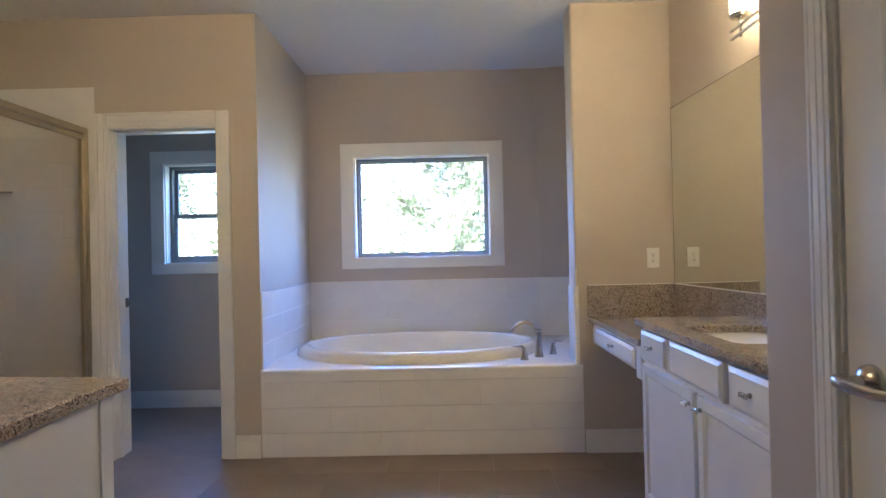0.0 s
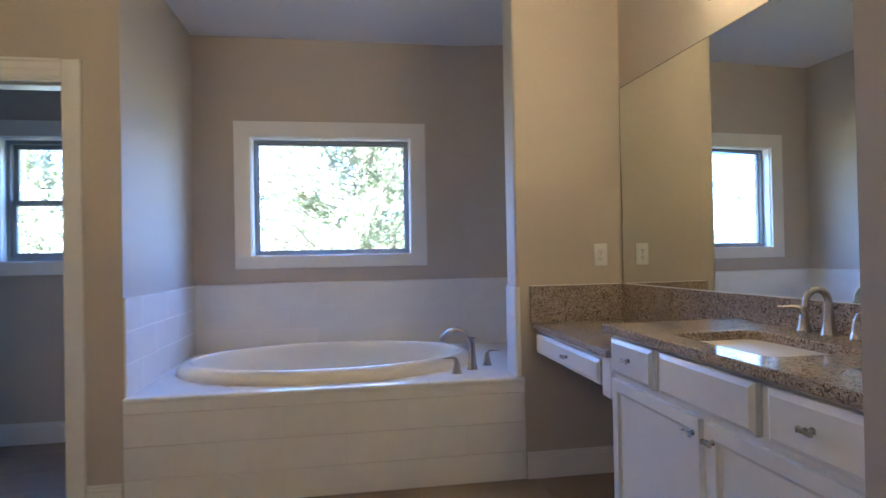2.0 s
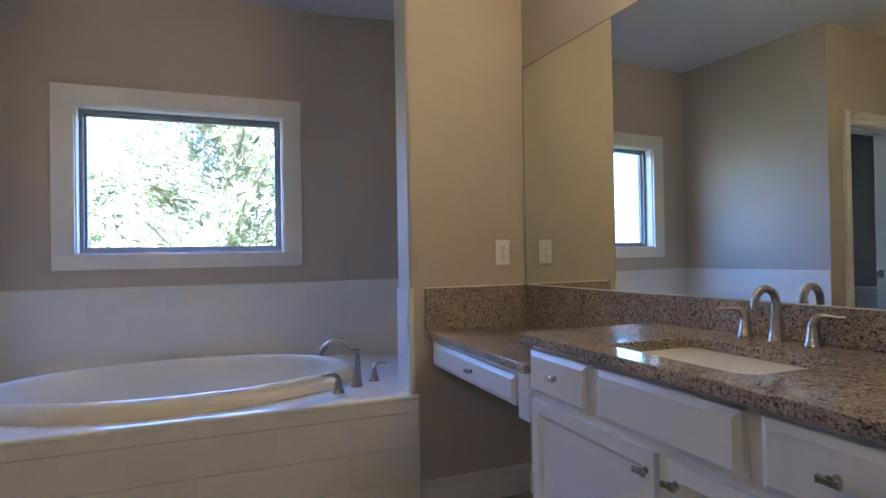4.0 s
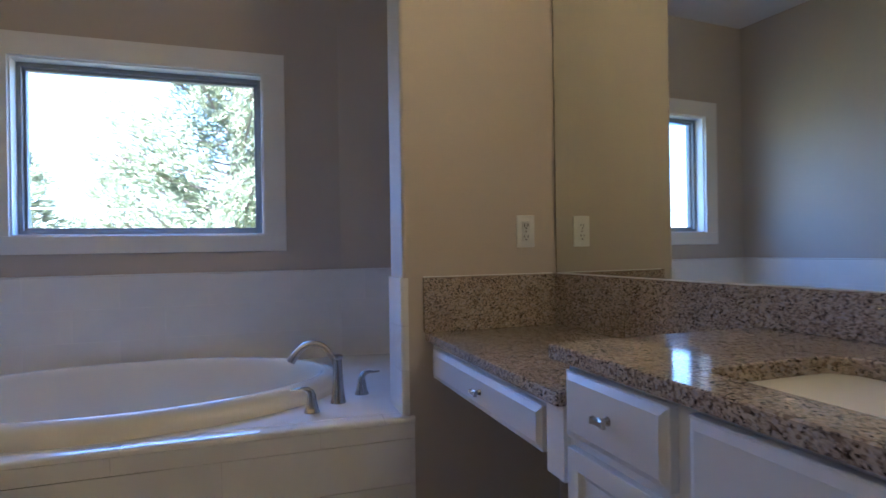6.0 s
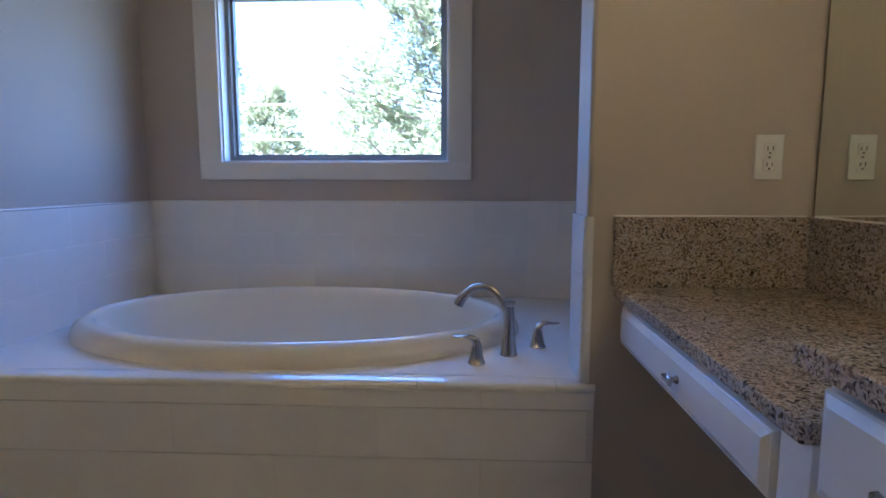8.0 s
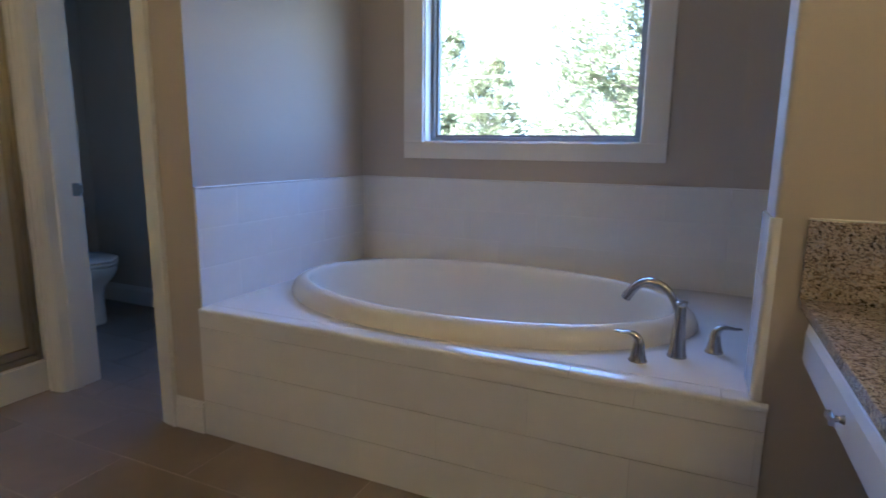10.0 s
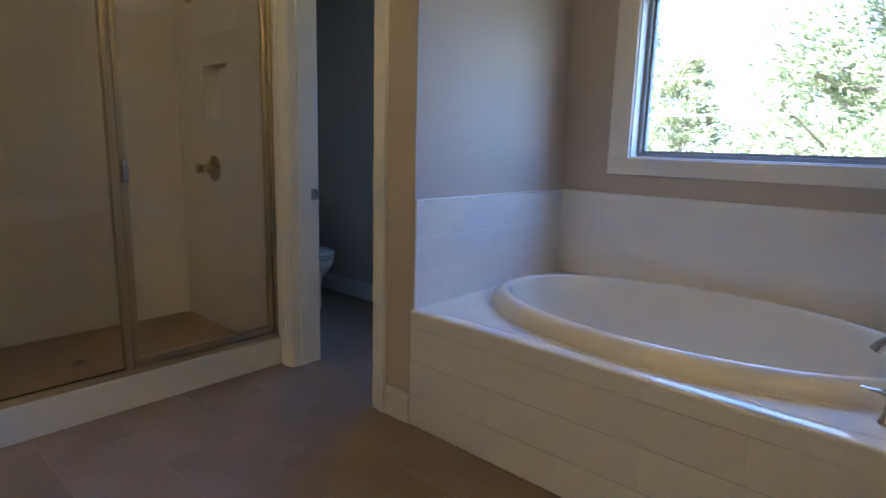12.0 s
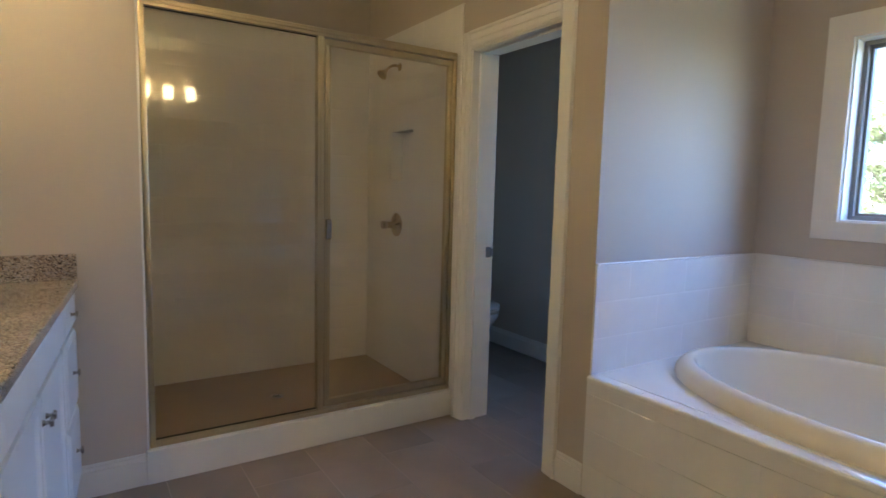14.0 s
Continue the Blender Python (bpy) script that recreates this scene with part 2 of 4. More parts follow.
# ---- the room: main lines of the plan ----
YF, YB, H = 3.52, 4.73, 2.742
AL, AR = -0.98, 0.955
BEND, STUB, RX = 0.922, YF + 0.170, 1.36
XE = 1.56
WT = 0.170
XW = -2.02
YS = 1.515
HR, HL = 1.006, -0.66
SW, SS = -3.16, 1.942
DOOR_L, DOOR_R, DOOR_H = -1.910, -1.224, 2.058
W1 = (-0.596, 0.530, 1.200, 2.047)
W2 = (-2.185, -1.32, 1.19, 2.025)

structure("floor", boxes((-3.42, 1.82, -1.32, 4.90, -0.16, -0.008)), FLOOR_GROUT, "taupe porcelain tile floor with pale grout joints", "floor")
structure("ceiling", boxes((-3.42, 1.82, -1.32, 4.90, H, H + 0.12)), CEIL, "smooth flat painted ceiling, off-white", "ceiling")

north = structure("wall_north", boxes(
    (-3.42, W2[0], YB, 4.90, -0.008, H), (W2[1], W1[0], YB, 4.90, -0.008, H), (W1[1], 1.82, YB, 4.90, -0.008, H),
    (W2[0], W2[1], YB, 4.90, -0.008, W2[2]), (W2[0], W2[1], YB, 4.90, W2[3], H),
    (W1[0], W1[1], YB, 4.90, -0.008, W1[2]), (W1[0], W1[1], YB, 4.90, W1[3], H)), PAINT, "greige painted outer wall with two windows", "wall")
NX0, NX1, NZ0, NZ1 = -2.80, -2.50, 1.35, 1.685
doorwall = structure("wall_door", boxes(
    (SW, NX0, YF, YF + WT, -0.008, H), (NX1, DOOR_L, YF, YF + WT, -0.008, H), (DOOR_L, DOOR_R, YF, YF + WT, DOOR_H, H),
    (NX0, NX1, YF, YF + WT, -0.008, NZ0), (NX0, NX1, YF, YF + WT, NZ1, H), (NX0, NX1, YF + 0.09, YF + WT, NZ0, NZ1),
    (DOOR_R, AL, YF, YF + WT, -0.008, H)), PAINT, "greige painted wall with a cased doorway", "wall")
tubleft = structure("wall_tub_left", boxes((AL - 0.12, AL, YF + WT, YB, -0.008, H)), PAINT, "greige painted side wall of the tub alcove", "wall")
tubright = structure("wall_tub_right", bullnose(boxes((AR, 1.82, YF, STUB, -0.008, H)), AR, YF, 0.016), PAINT, "greige painted wall between tub alcove and vanity", "wall", True)
structure("wall_recess_end", boxes((RX, 1.82, STUB, YB, -0.008, H)), PAINT, "greige painted end wall of the tub recess", "wall")
TURN = radians(-9.0)


def prism(pts, z0, z1):
    """An upright block over a ground plan given as points."""
    bm = bmesh.new()
    lo, hi = [[bm.verts.new((x, y, z)) for x, y in pts] for z in (z0, z1)]
    bm.faces.new(lo[::-1])
    bm.faces.new(hi)
    for i in range(len(pts)):
        j = (i + 1) % len(pts)
        bm.faces.new((lo[i], lo[j], hi[j], hi[i]))
    bmesh.ops.recalc_face_normals(bm, faces=bm.faces)
    return bm


YR = YB + (RX - BEND) * math.tan(TURN)
angled = structure("wall_tub_angle", prism(((BEND, YB - 0.0002), (RX, YR), (RX, YB - 0.0002)), -0.008, H), PAINT, "greige painted wall turning slightly behind the tub", "wall")
structure("wall_east", splay(boxes((XE, 1.82, YS, YF, -0.008, H))), PAINT, "greige painted wall behind the vanity mirror", "wall")
structure("wall_vanity_end", boxes((HR, 1.82, YS - 0.12, YS, -0.008, H)), PAINT, "greige painted stub wall at the vanity end", "wall")
CD0, CD1, CDH = 0.43, 1.245, 2.045
structure("wall_hall_right", boxes((HR, HR + 0.12, -1.2, CD0, -0.008, H), (HR, HR + 0.12, CD1, YS - 0.12, -0.008, H), (HR, HR + 0.12, CD0, CD1, CDH, H)),
          PAINT, "greige painted wall with a white closet door", "wall")
structure("wall_hall_left", boxes((HL - 0.12, HL, -1.2, 0.88, -0.008, H)), PAINT, "plain greige painted entry wall", "wall")
structure("wall_hall_end", boxes((HL - 0.12, HR + 0.12, -1.32, -1.2, -0.008, H)), PAINT, "plain greige painted wall behind the entry", "wall")
structure("wall_south", boxes((XW - 0.12, HL, 0.88, 1.0, -0.008, H)), PAINT, "greige painted wall behind the second vanity", "wall")
structure("wall_west_vanity", boxes((XW - 0.12, XW, 1.0, SS - 0.12, -0.008, H)), PAINT, "greige painted wall between vanity and shower", "wall")
shsouth = structure("wall_shower_south", boxes((SW, XW, SS - 0.12, SS, -0.008, H)), PAINT, "painted wall above white shower tile", "wall")
shwest = structure("wall_west", boxes((SW - 0.26, SW, SS - 0.12, YF + WT, -0.008, H), (SW - 0.26, SW - 0.18, YF + WT, YB, -0.008, H)), PAINT, "painted wall above white shower tile", "wall")


def basis(u, v, n, at):
    m = Matrix.Identity(4)
    for i in range(3):
        m[i][0], m[i][1], m[i][2], m[i][3] = u[i], v[i], n[i], at[i]
    return m


def moved(bm, m):
    bmesh.ops.transform(bm, matrix=m, verts=bm.verts)
    return bm


def ring_slab(rect, hole, z0, z1, chamfer=0.004, n=64):
    """A slab over a rectangle with a rounded hole; hole(angle) gives a point of the hole's edge."""
    x0, x1, y0, y1 = rect
    cx, cy = hole(None)
    angles = sorted([2 * math.pi * i / n for i in range(n)] + [math.atan2(y - cy, x - cx) % (2 * math.pi) for x in (x0, x1) for y in (y0, y1)])
    angles = [a for i, a in enumerate(angles) if i == 0 or a - angles[i - 1] > 1e-5]

    def edge(a, inset):
        dx, dy = math.cos(a), math.sin(a)
        tx = ((x1 - inset if dx > 0 else x0 + inset) - cx) / dx if abs(dx) > 1e-9 else 1e9
        ty = ((y1 - inset if dy > 0 else y0 + inset) - cy) / dy if abs(dy) > 1e-9 else 1e9
        t = min(tx, ty)
        return cx + dx * t, cy + dy * t

    bm = bmesh.new()
    loops = []
    for kind, z in (("h", z0), ("o", z0), ("o", z1 - chamfer), ("i", z1), ("h2", z1), ("h", z1 - chamfer), ("h", z0)):
        ring = []
        for a in angles:
            if kind[0] == "h":
                x, y = hole(a)
                if kind == "h2":
                    x, y = x + chamfer * math.cos(a), y + chamfer * math.sin(a)
            else:
                x, y = edge(a, chamfer if kind == "i" else 0)
            ring.append(bm.verts.new((x, y, z)))
        loops.append(ring)
    k = len(angles)
    for a, b in zip(loops, loops[1:]):
        for i in range(k):
            bm.faces.new((a[i], a[(i + 1) % k], b[(i + 1) % k], b[i]))
    bmesh.ops.remove_doubles(bm, verts=bm.verts, dist=1e-6)
    bmesh.ops.recalc_face_normals(bm, faces=bm.faces)
    return bm


def round_rect(cx, cy, hx, hy, r):
    """The edge of a rounded rectangle, by angle from its middle."""
    def at(a):
        if a is None:
            return cx, cy
        dx, dy = math.cos(a), math.sin(a)
        lo, hi = 0.0, 2 * (hx + hy)
        for _ in range(40):
            t = (lo + hi) / 2
            px, py = abs(dx * t), abs(dy * t)
            qx, qy = max(px - (hx - r), 0), max(py - (hy - r), 0)
            inside = px <= hx and py <= hy and (qx * qx + qy * qy <= r * r or px <= hx - r or py <= hy - r)
            lo, hi = (t, hi) if inside else (lo, t)
        return cx + dx * lo, cy + dy * lo
    return at


def oval(cx, cy, a, b):
    def at(t):
        if t is None:
            return cx, cy
        r = 1 / math.sqrt((math.cos(t) / a) ** 2 + (math.sin(t) / b) ** 2)
        return cx + r * math.cos(t), cy + r * math.sin(t)
    return at


def bowl(loops, n=72):
    """A shell from edge functions and heights, closed at its last loop."""
    bm = bmesh.new()
    rings = []
    for fn, z in loops:
        rings.append([bm.verts.new((*fn(2 * math.pi * i / n), z)) for i in range(n)])
    for a, b in zip(rings, rings[1:]):
        for i in range(n):
            bm.faces.new((a[i], a[(i + 1) % n], b[(i + 1) % n], b[i]))
    c = bm.verts.new((*loops[-1][0](None), loops[-1][1]))
    for i in range(n):
        bm.faces.new((rings[-1][i], rings[-1][(i + 1) % n], c))
    return bm


# ---- trim: baseboards, doorway, windows ----


def board_run(bm, p, q, n, h=0.14, t=0.014):
    """A baseboard from p to q on the floor; n is the way it faces."""
    x0, x1 = sorted((p[0], q[0]))
    y0, y1 = sorted((p[1], q[1]))
    for d, za, zb in ((t, 0.0, h - 0.030), (t * 0.62, h - 0.030, h - 0.012), (t * 0.34, h - 0.012, h)):
        if n[0]:
            a, b = sorted((p[0], p[0] + n[0] * d))
            box(bm, a, b, y0, y1, za, zb, 0.0015, 1)
        else:
            a, b = sorted((p[1], p[1] + n[1] * d))
            box(bm, x0, x1, a, b, za, zb, 0.0015, 1)


def baseboard(name, *runs):
    bm = bmesh.new()
    for r in runs:
        board_run(bm, *r)
    structure(name, bm, TRIM, "white painted baseboard with a stepped top edge", "baseboard")


baseboard("baseboard_tub_left", ((-1.145, YF), (-0.992, YF), (0, -1)))
baseboard("baseboard_vanity_corner", ((0.995, YF), (XE, YF), (0, -1)), ((XE + 0.003, 2.60), (XE + 0.003, YF - 0.014), (-1, 0)))
baseboard("baseboard_west", ((XW, 1.64), (XW, SS), (1, 0)))
baseboard("baseboard_toilet_room", ((-3.32, YB), (AL - 0.12, YB), (0, -1)), ((AL - 0.12, YF + WT), (AL - 0.12, YB - 0.014), (-1, 0)),
          ((-3.34, YF + WT), (-3.34, YB), (1, 0)))
baseboard("baseboard_entry", ((HR, 1.40), (HR, YS - 0.002), (-1, 0)), ((HR, -1.2), (HR, CD0 - 0.1), (-1, 0)), ((HL, -1.2), (HL, 0.88), (1, 0)))


def casing_strip(x0, x1, z0, z1, y, out, inner):
    """A moulded door casing board on a wall at y, facing out; inner: the side towards the opening."""
    bm = bmesh.new()
    def slab(a, b, c, d, t):
        ya, yb = sorted((y, y + out * t))
        box(bm, a, b, ya, yb, c, d, 0.002, 1)
    w = 0.012
    if inner in ("left", "right"):
        s = 1 if inner == "right" else -1
        o, i = (x0, x1) if inner == "right" else (x1, x0)
        for a, b, t in ((o, o + s * 0.016, 0.024), (o + s * 0.016, o + s * 0.052, 0.018), (o + s * 0.052, i - s * w, 0.014), (i - s * w, i, 0.011)):
            slab(min(a, b), max(a, b), z0, z1, t)
    else:
        for c, d, t in ((z1 - 0.016, z1, 0.024), (z1 - 0.052, z1 - 0.016, 0.018), (z0 + w, z1 - 0.052, 0.014), (z0, z0 + w, 0.011)):
            slab(x0, x1, c, d, t)
    return bm


doorway = structure("trim_toilet_doorway", boxes((DOOR_L, DOOR_L + 0.014, YF - 0.002, YF + WT + 0.002, 0.0, DOOR_H - 0.014), bevel=0.0015), TRIM,
                    "white painted doorway lining with moulded casing", "doorway")
part("jamb", boxes((DOOR_R - 0.014, DOOR_R, YF - 0.002, YF + WT + 0.002, 0.0, DOOR_H - 0.014), bevel=0.0015), TRIM, doorway)
part("head_jamb", boxes((DOOR_L, DOOR_R, YF - 0.002, YF + WT + 0.002, DOOR_H - 0.014, DOOR_H), bevel=0.0015), TRIM, doorway)
part("door_stop", boxes((DOOR_L + 0.014, DOOR_L + 0.026, YF + 0.045, YF + 0.08, 0.0, DOOR_H - 0.026), bevel=0.001), TRIM, doorway)
part("door_stop", boxes((DOOR_R - 0.026, DOOR_R - 0.014, YF + 0.045, YF + 0.08, 0.0, DOOR_H - 0.026), bevel=0.001), TRIM, doorway)
part("door_stop", boxes((DOOR_L + 0.014, DOOR_R - 0.014, YF + 0.045, YF + 0.08, DOOR_H - 0.026, DOOR_H - 0.014), bevel=0.001), TRIM, doorway)
CL, CR, CT = -1.981, -1.148, 2.143
part("casing", casing_strip(CL, DOOR_L + 0.008, 0.0, CT, YF, -1, "right"), TRIM, doorway)
part("casing", casing_strip(DOOR_R - 0.008, CR, 0.0, CT, YF, -1, "left"), TRIM, doorway)
part("casing", casing_strip(DOOR_L + 0.008, DOOR_R - 0.008, DOOR_H - 0.008, CT, YF, -1, "down"), TRIM, doorway)
part("casing", casing_strip(CL, DOOR_L + 0.008, 0.0, CT, YF + WT, 1, "right"), TRIM, doorway)
part("casing", casing_strip(DOOR_R - 0.008, AL - 0.121, 0.0, CT, YF + WT, 1, "left"), TRIM, doorway)
part("casing", casing_strip(DOOR_L + 0.008, DOOR_R - 0.008, DOOR_H - 0.008, CT, YF + WT, 1, "down"), TRIM, doorway)
bm = boxes((DOOR_L + 0.0138, DOOR_L + 0.0156, YF + 0.128, YF + 0.164, 0.93, 0.99), bevel=0.0006)
box(bm, DOOR_L + 0.0138, DOOR_L + 0.018, YF + 0.158, YF + 0.176, 0.94, 0.98, 0.001, 1)
part("strike_plate", bm, NICKEL, doorway, "small nickel strike plate")


def window_unit(name, w, label, double, depth=0.085):
    x0, x1, z0, z1 = w
    ya, yb = YB, YB + depth
    win = structure(name, boxes((x0, x1, ya - 0.001, yb, z0, z0 + 0.012), bevel=0.001), TRIM, label, "window")
    part("jamb_lining", boxes((x0, x1, ya - 0.001, yb, z1 - 0.012, z1), bevel=0.001), TRIM, win)
    for a in (x0, x1 - 0.012):
        part("jamb_lining", boxes((a, a + 0.012, ya - 0.001, yb, z0 + 0.012, z1 - 0.012), bevel=0.001), TRIM, win)
    cw, cb, t = 0.108, 0.082, 0.019
    part("casing", boxes((x0 - cw, x1 + cw, YB - t, YB, z1 - 0.004, z1 + 0.105), bevel=0.002), TRIM, win)
    part("casing", boxes((x0 - cw, x1 + cw, YB - t, YB, z0 - cb, z0 + 0.004), bevel=0.002), TRIM, win)
    part("casing", boxes((x0 - cw, x0 + 0.004, YB - t, YB, z0 + 0.004, z1 - 0.004), bevel=0.002), TRIM, win)
    part("casing", boxes((x1 - 0.004, x1 + cw, YB - t, YB, z0 + 0.004, z1 - 0.004), bevel=0.002), TRIM, win)
    fx0, fx1, fz0, fz1 = x0 + 0.012, x1 - 0.012, z0 + 0.012, z1 - 0.012
    f = 0.030

    def ring(nm, a, b, c, d, f, y0, y1):
        for s in ((a, b, y0, y1, c, c + f), (a, b, y0, y1, d - f, d), (a, a + f, y0, y1, c + f, d - f), (b - f, b, y0, y1, c + f, d - f)):
            bm = boxes(s, bevel=0.002)
            part(nm, bm, WINDOW_METAL, win)
    if not double:
        ring("window_frame", fx0, fx1, fz0, fz1, 0.020, yb - 0.016, yb + 0.055)
        ring("sash", fx0 + 0.020, fx1 - 0.020, fz0 + 0.020, fz1 - 0.020, 0.013, yb + 0.008, yb + 0.045)
        p = part("pane", boxes((fx0 + 0.030, fx1 - 0.030, yb + 0.022, yb + 0.028, fz0 + 0.030, fz1 - 0.030)), GLASS, win)
        p.visible_shadow = False
    else:
        ring("window_frame", fx0, fx1, fz0, fz1, 0.024, yb - 0.016, yb + 0.060)
        zm = 1.590
        ring("upper_sash", fx0 + 0.024, fx1 - 0.024, zm - 0.016, fz1 - 0.024, f, yb + 0.025, yb + 0.05)
        ring("lower_sash", fx0 + 0.024, fx1 - 0.024, fz0 + 0.024, zm + 0.020, f, yb - 0.004, yb + 0.022)
        for a, b, y in ((zm + 0.012, fz1 - 0.05, yb + 0.036), (fz0 + 0.05, zm - 0.008, yb + 0.008)):
            p = part("pane", boxes((fx0 + 0.05, fx1 - 0.05, y, y + 0.005, a, b)), GLASS, win)
            p.visible_shadow = False
        xm = (x0 + x1) / 2
        part("sash_lock", boxes((xm - 0.03, xm + 0.03, yb - 0.012, yb + 0.018, zm + 0.020, zm + 0.032), bevel=0.003), WINDOW_METAL, win)
    return win


window_unit("window_1", W1, "fixed picture window with white casing, dark frame", False)
window_unit("window_2", W2, "double-hung window with white casing, dark sashes", True)

# ---- closet door by the entry ----
door = structure("door_1", boxes((HR + 0.004, HR + 0.039, CD0 + 0.018, CD1 - 0.018, 0.012, CDH - 0.018), bevel=0.002), TRIM, "closed white panelled closet door", "door")
for z0, z1 in ((0.25, 0.95), (1.10, 1.90)):
    for y0, y1 in ((0.56, 0.79), (0.89, 1.11)):
        bm = boxes((HR - 0.003, HR + 0.006, y0, y1, z0, z1), bevel=0.004)
        f = [f for f in bm.faces if f.normal.x < -0.9]
        big = max(f, key=lambda q: q.calc_area())
        bmesh.ops.inset_individual(bm, faces=[big], thickness=0.03, depth=-0.006)
        part("door_panel", bm, TRIM, door)
bm = boxes((HR - 0.002, HR + 0.122, CD1 - 0.016, CD1, 0.0, CDH), (HR - 0.002, HR + 0.122, CD0, CD0 + 0.016, 0.0, CDH), (HR - 0.002, HR + 0.122, CD0 + 0.016, CD1 - 0.016, CDH - 0.016, CDH))
part("jamb", bm, TRIM, door)
for y0, y1, o in ((CD1 - 0.008, CD1 + 0.060, 1), (CD0 - 0.060, CD0 + 0.008, -1)):
    bm = bmesh.new()
    edge = y1 if o > 0 else y0
    for a, b, t in ((0.0, 0.012, 0.0190), (0.012, 0.034, 0.0178), (0.034, 0.054, 0.0168), (0.054, 0.068, 0.0150)):
        p, q = sorted((edge - o * a, edge - o * b))
        box(bm, HR - t, HR, p, q, 0.0, CDH + 0.060, 0.0012, 1)
    part("casing", bm, TRIM, door)
part("casing", boxes((HR - 0.018, HR, CD0 + 0.008, CD1 - 0.008, CDH - 0.008, CDH + 0.060), bevel=0.003), TRIM, door)
turn = basis((0, -1, 0), (0, 0, 1), (-1, 0, 0), (HR + 0.004, 1.160, 0.968))
lever = part("door_handle", lathe([(0.034, 0.0), (0.034, 0.006), (0.031, 0.013), (0.022, 0.020), (0.013, 0.024), (0.012, 0.052), (0.0, 0.053)], 28, turn),
             NICKEL, door, "brushed nickel door lever", smooth=True)
part("lever_arm", tube([(HR - 0.036, 1.172, 0.968), (HR - 0.046, 1.176, 0.968), (HR - 0.056, 1.170, 0.968), (HR - 0.059, 1.152, 0.967), (HR - 0.057, 1.120, 0.965), (HR - 0.053, 1.085, 0.964), (HR - 0.046, 1.052, 0.966)],
                       [0.009, 0.012, 0.0125, 0.0120, 0.0105, 0.0095, 0.0080], 16, 1.15), NICKEL, lever, smooth=True)
part("strike_plate", boxes((HR - 0.006, HR + 0.030, CD1 - 0.0178, CD1 - 0.0155, 0.955, 1.013), bevel=0.0008), NICKEL, door, "small nickel strike plate")

# ---- tub alcove ----
DZ, AF = 0.54, 3.512
TUB = (-0.045, 4.115, 0.868, 0.530)
tub_deck = structure("tub_deck", ring_slab((AL + 0.002, RX - 0.002, AF + 0.055, YB - 0.012), oval(TUB[0], TUB[1], TUB[2] - 0.03, TUB[3] - 0.03), 0.50, DZ, 0.002), WALL_TILE,
                     "white tiled deck and apron round a drop-in tub", "tub deck")
part("apron_backing", boxes((AL - 0.002, 0.986, AF + 0.011, AF + 0.055, 0.0, DZ - 0.014)), GROUT, tub_deck)
part("deck_return", boxes((AR - 0.012, 0.985, AF + 0.009, YF + 0.001, 0.0, DZ - 0.004)), WALL_TILE, tub_deck)

bath = thing("bathtub", "ivory oval acrylic drop-in soaking bathtub, empty", "bathtub", pose(TUB[0], TUB[1], 0.08))
prof = [(0.0, DZ + 0.0005), (0.001, DZ + 0.014), (0.008, DZ + 0.032), (0.022, DZ + 0.049), (0.040, DZ + 0.061), (0.056, DZ + 0.067), (0.067, DZ + 0.069), (0.076, DZ + 0.067), (0.083, DZ + 0.060), (0.089, DZ + 0.046), (0.098, DZ + 0.015),
        (0.118, 0.48), (0.135, 0.36), (0.155, 0.24), (0.19, 0.165), (0.24, 0.135), (0.30, 0.125), (0.40, 0.120)]
part("shell", bowl([(oval(TUB[0] + (0.02 if d > 0.1 else 0), TUB[1], TUB[2] - d, TUB[3] - d * 0.92), z) for d, z in prof], 96), ACRYLIC, bath, smooth=True)
part("underside", bowl([(oval(TUB[0], TUB[1], TUB[2] - d, TUB[3] - d), z) for d, z in ((0.09, 0.49), (0.11, 0.3), (0.2, 0.09), (0.3, 0.08))], 48), ACRYLIC, bath)
ov = basis((0, -1, 0), (-0.1, 0, 1), (-1, 0, -0.1), (TUB[0] + 0.752, TUB[1], 0.50))
part("overflow_plate", lathe([(0.036, 0.0), (0.036, 0.006), (0.030, 0.011), (0.0, 0.012)], 28, ov), NICKEL, bath, "round nickel overflow plate", smooth=True)
part("drain", lathe([(0.034, 0.121), (0.034, 0.125), (0.026, 0.127), (0.024, 0.124), (0.0, 0.124)], 28, None, (0.32, TUB[1], 0)), NICKEL, bath, "nickel drain", smooth=True)


def arc(cx, cz, r, a0, a1, n):
    return [(cx + r * math.cos(radians(a0 + (a1 - a0) * i / n)), cz + r * math.sin(radians(a0 + (a1 - a0) * i / n))) for i in range(n + 1)]


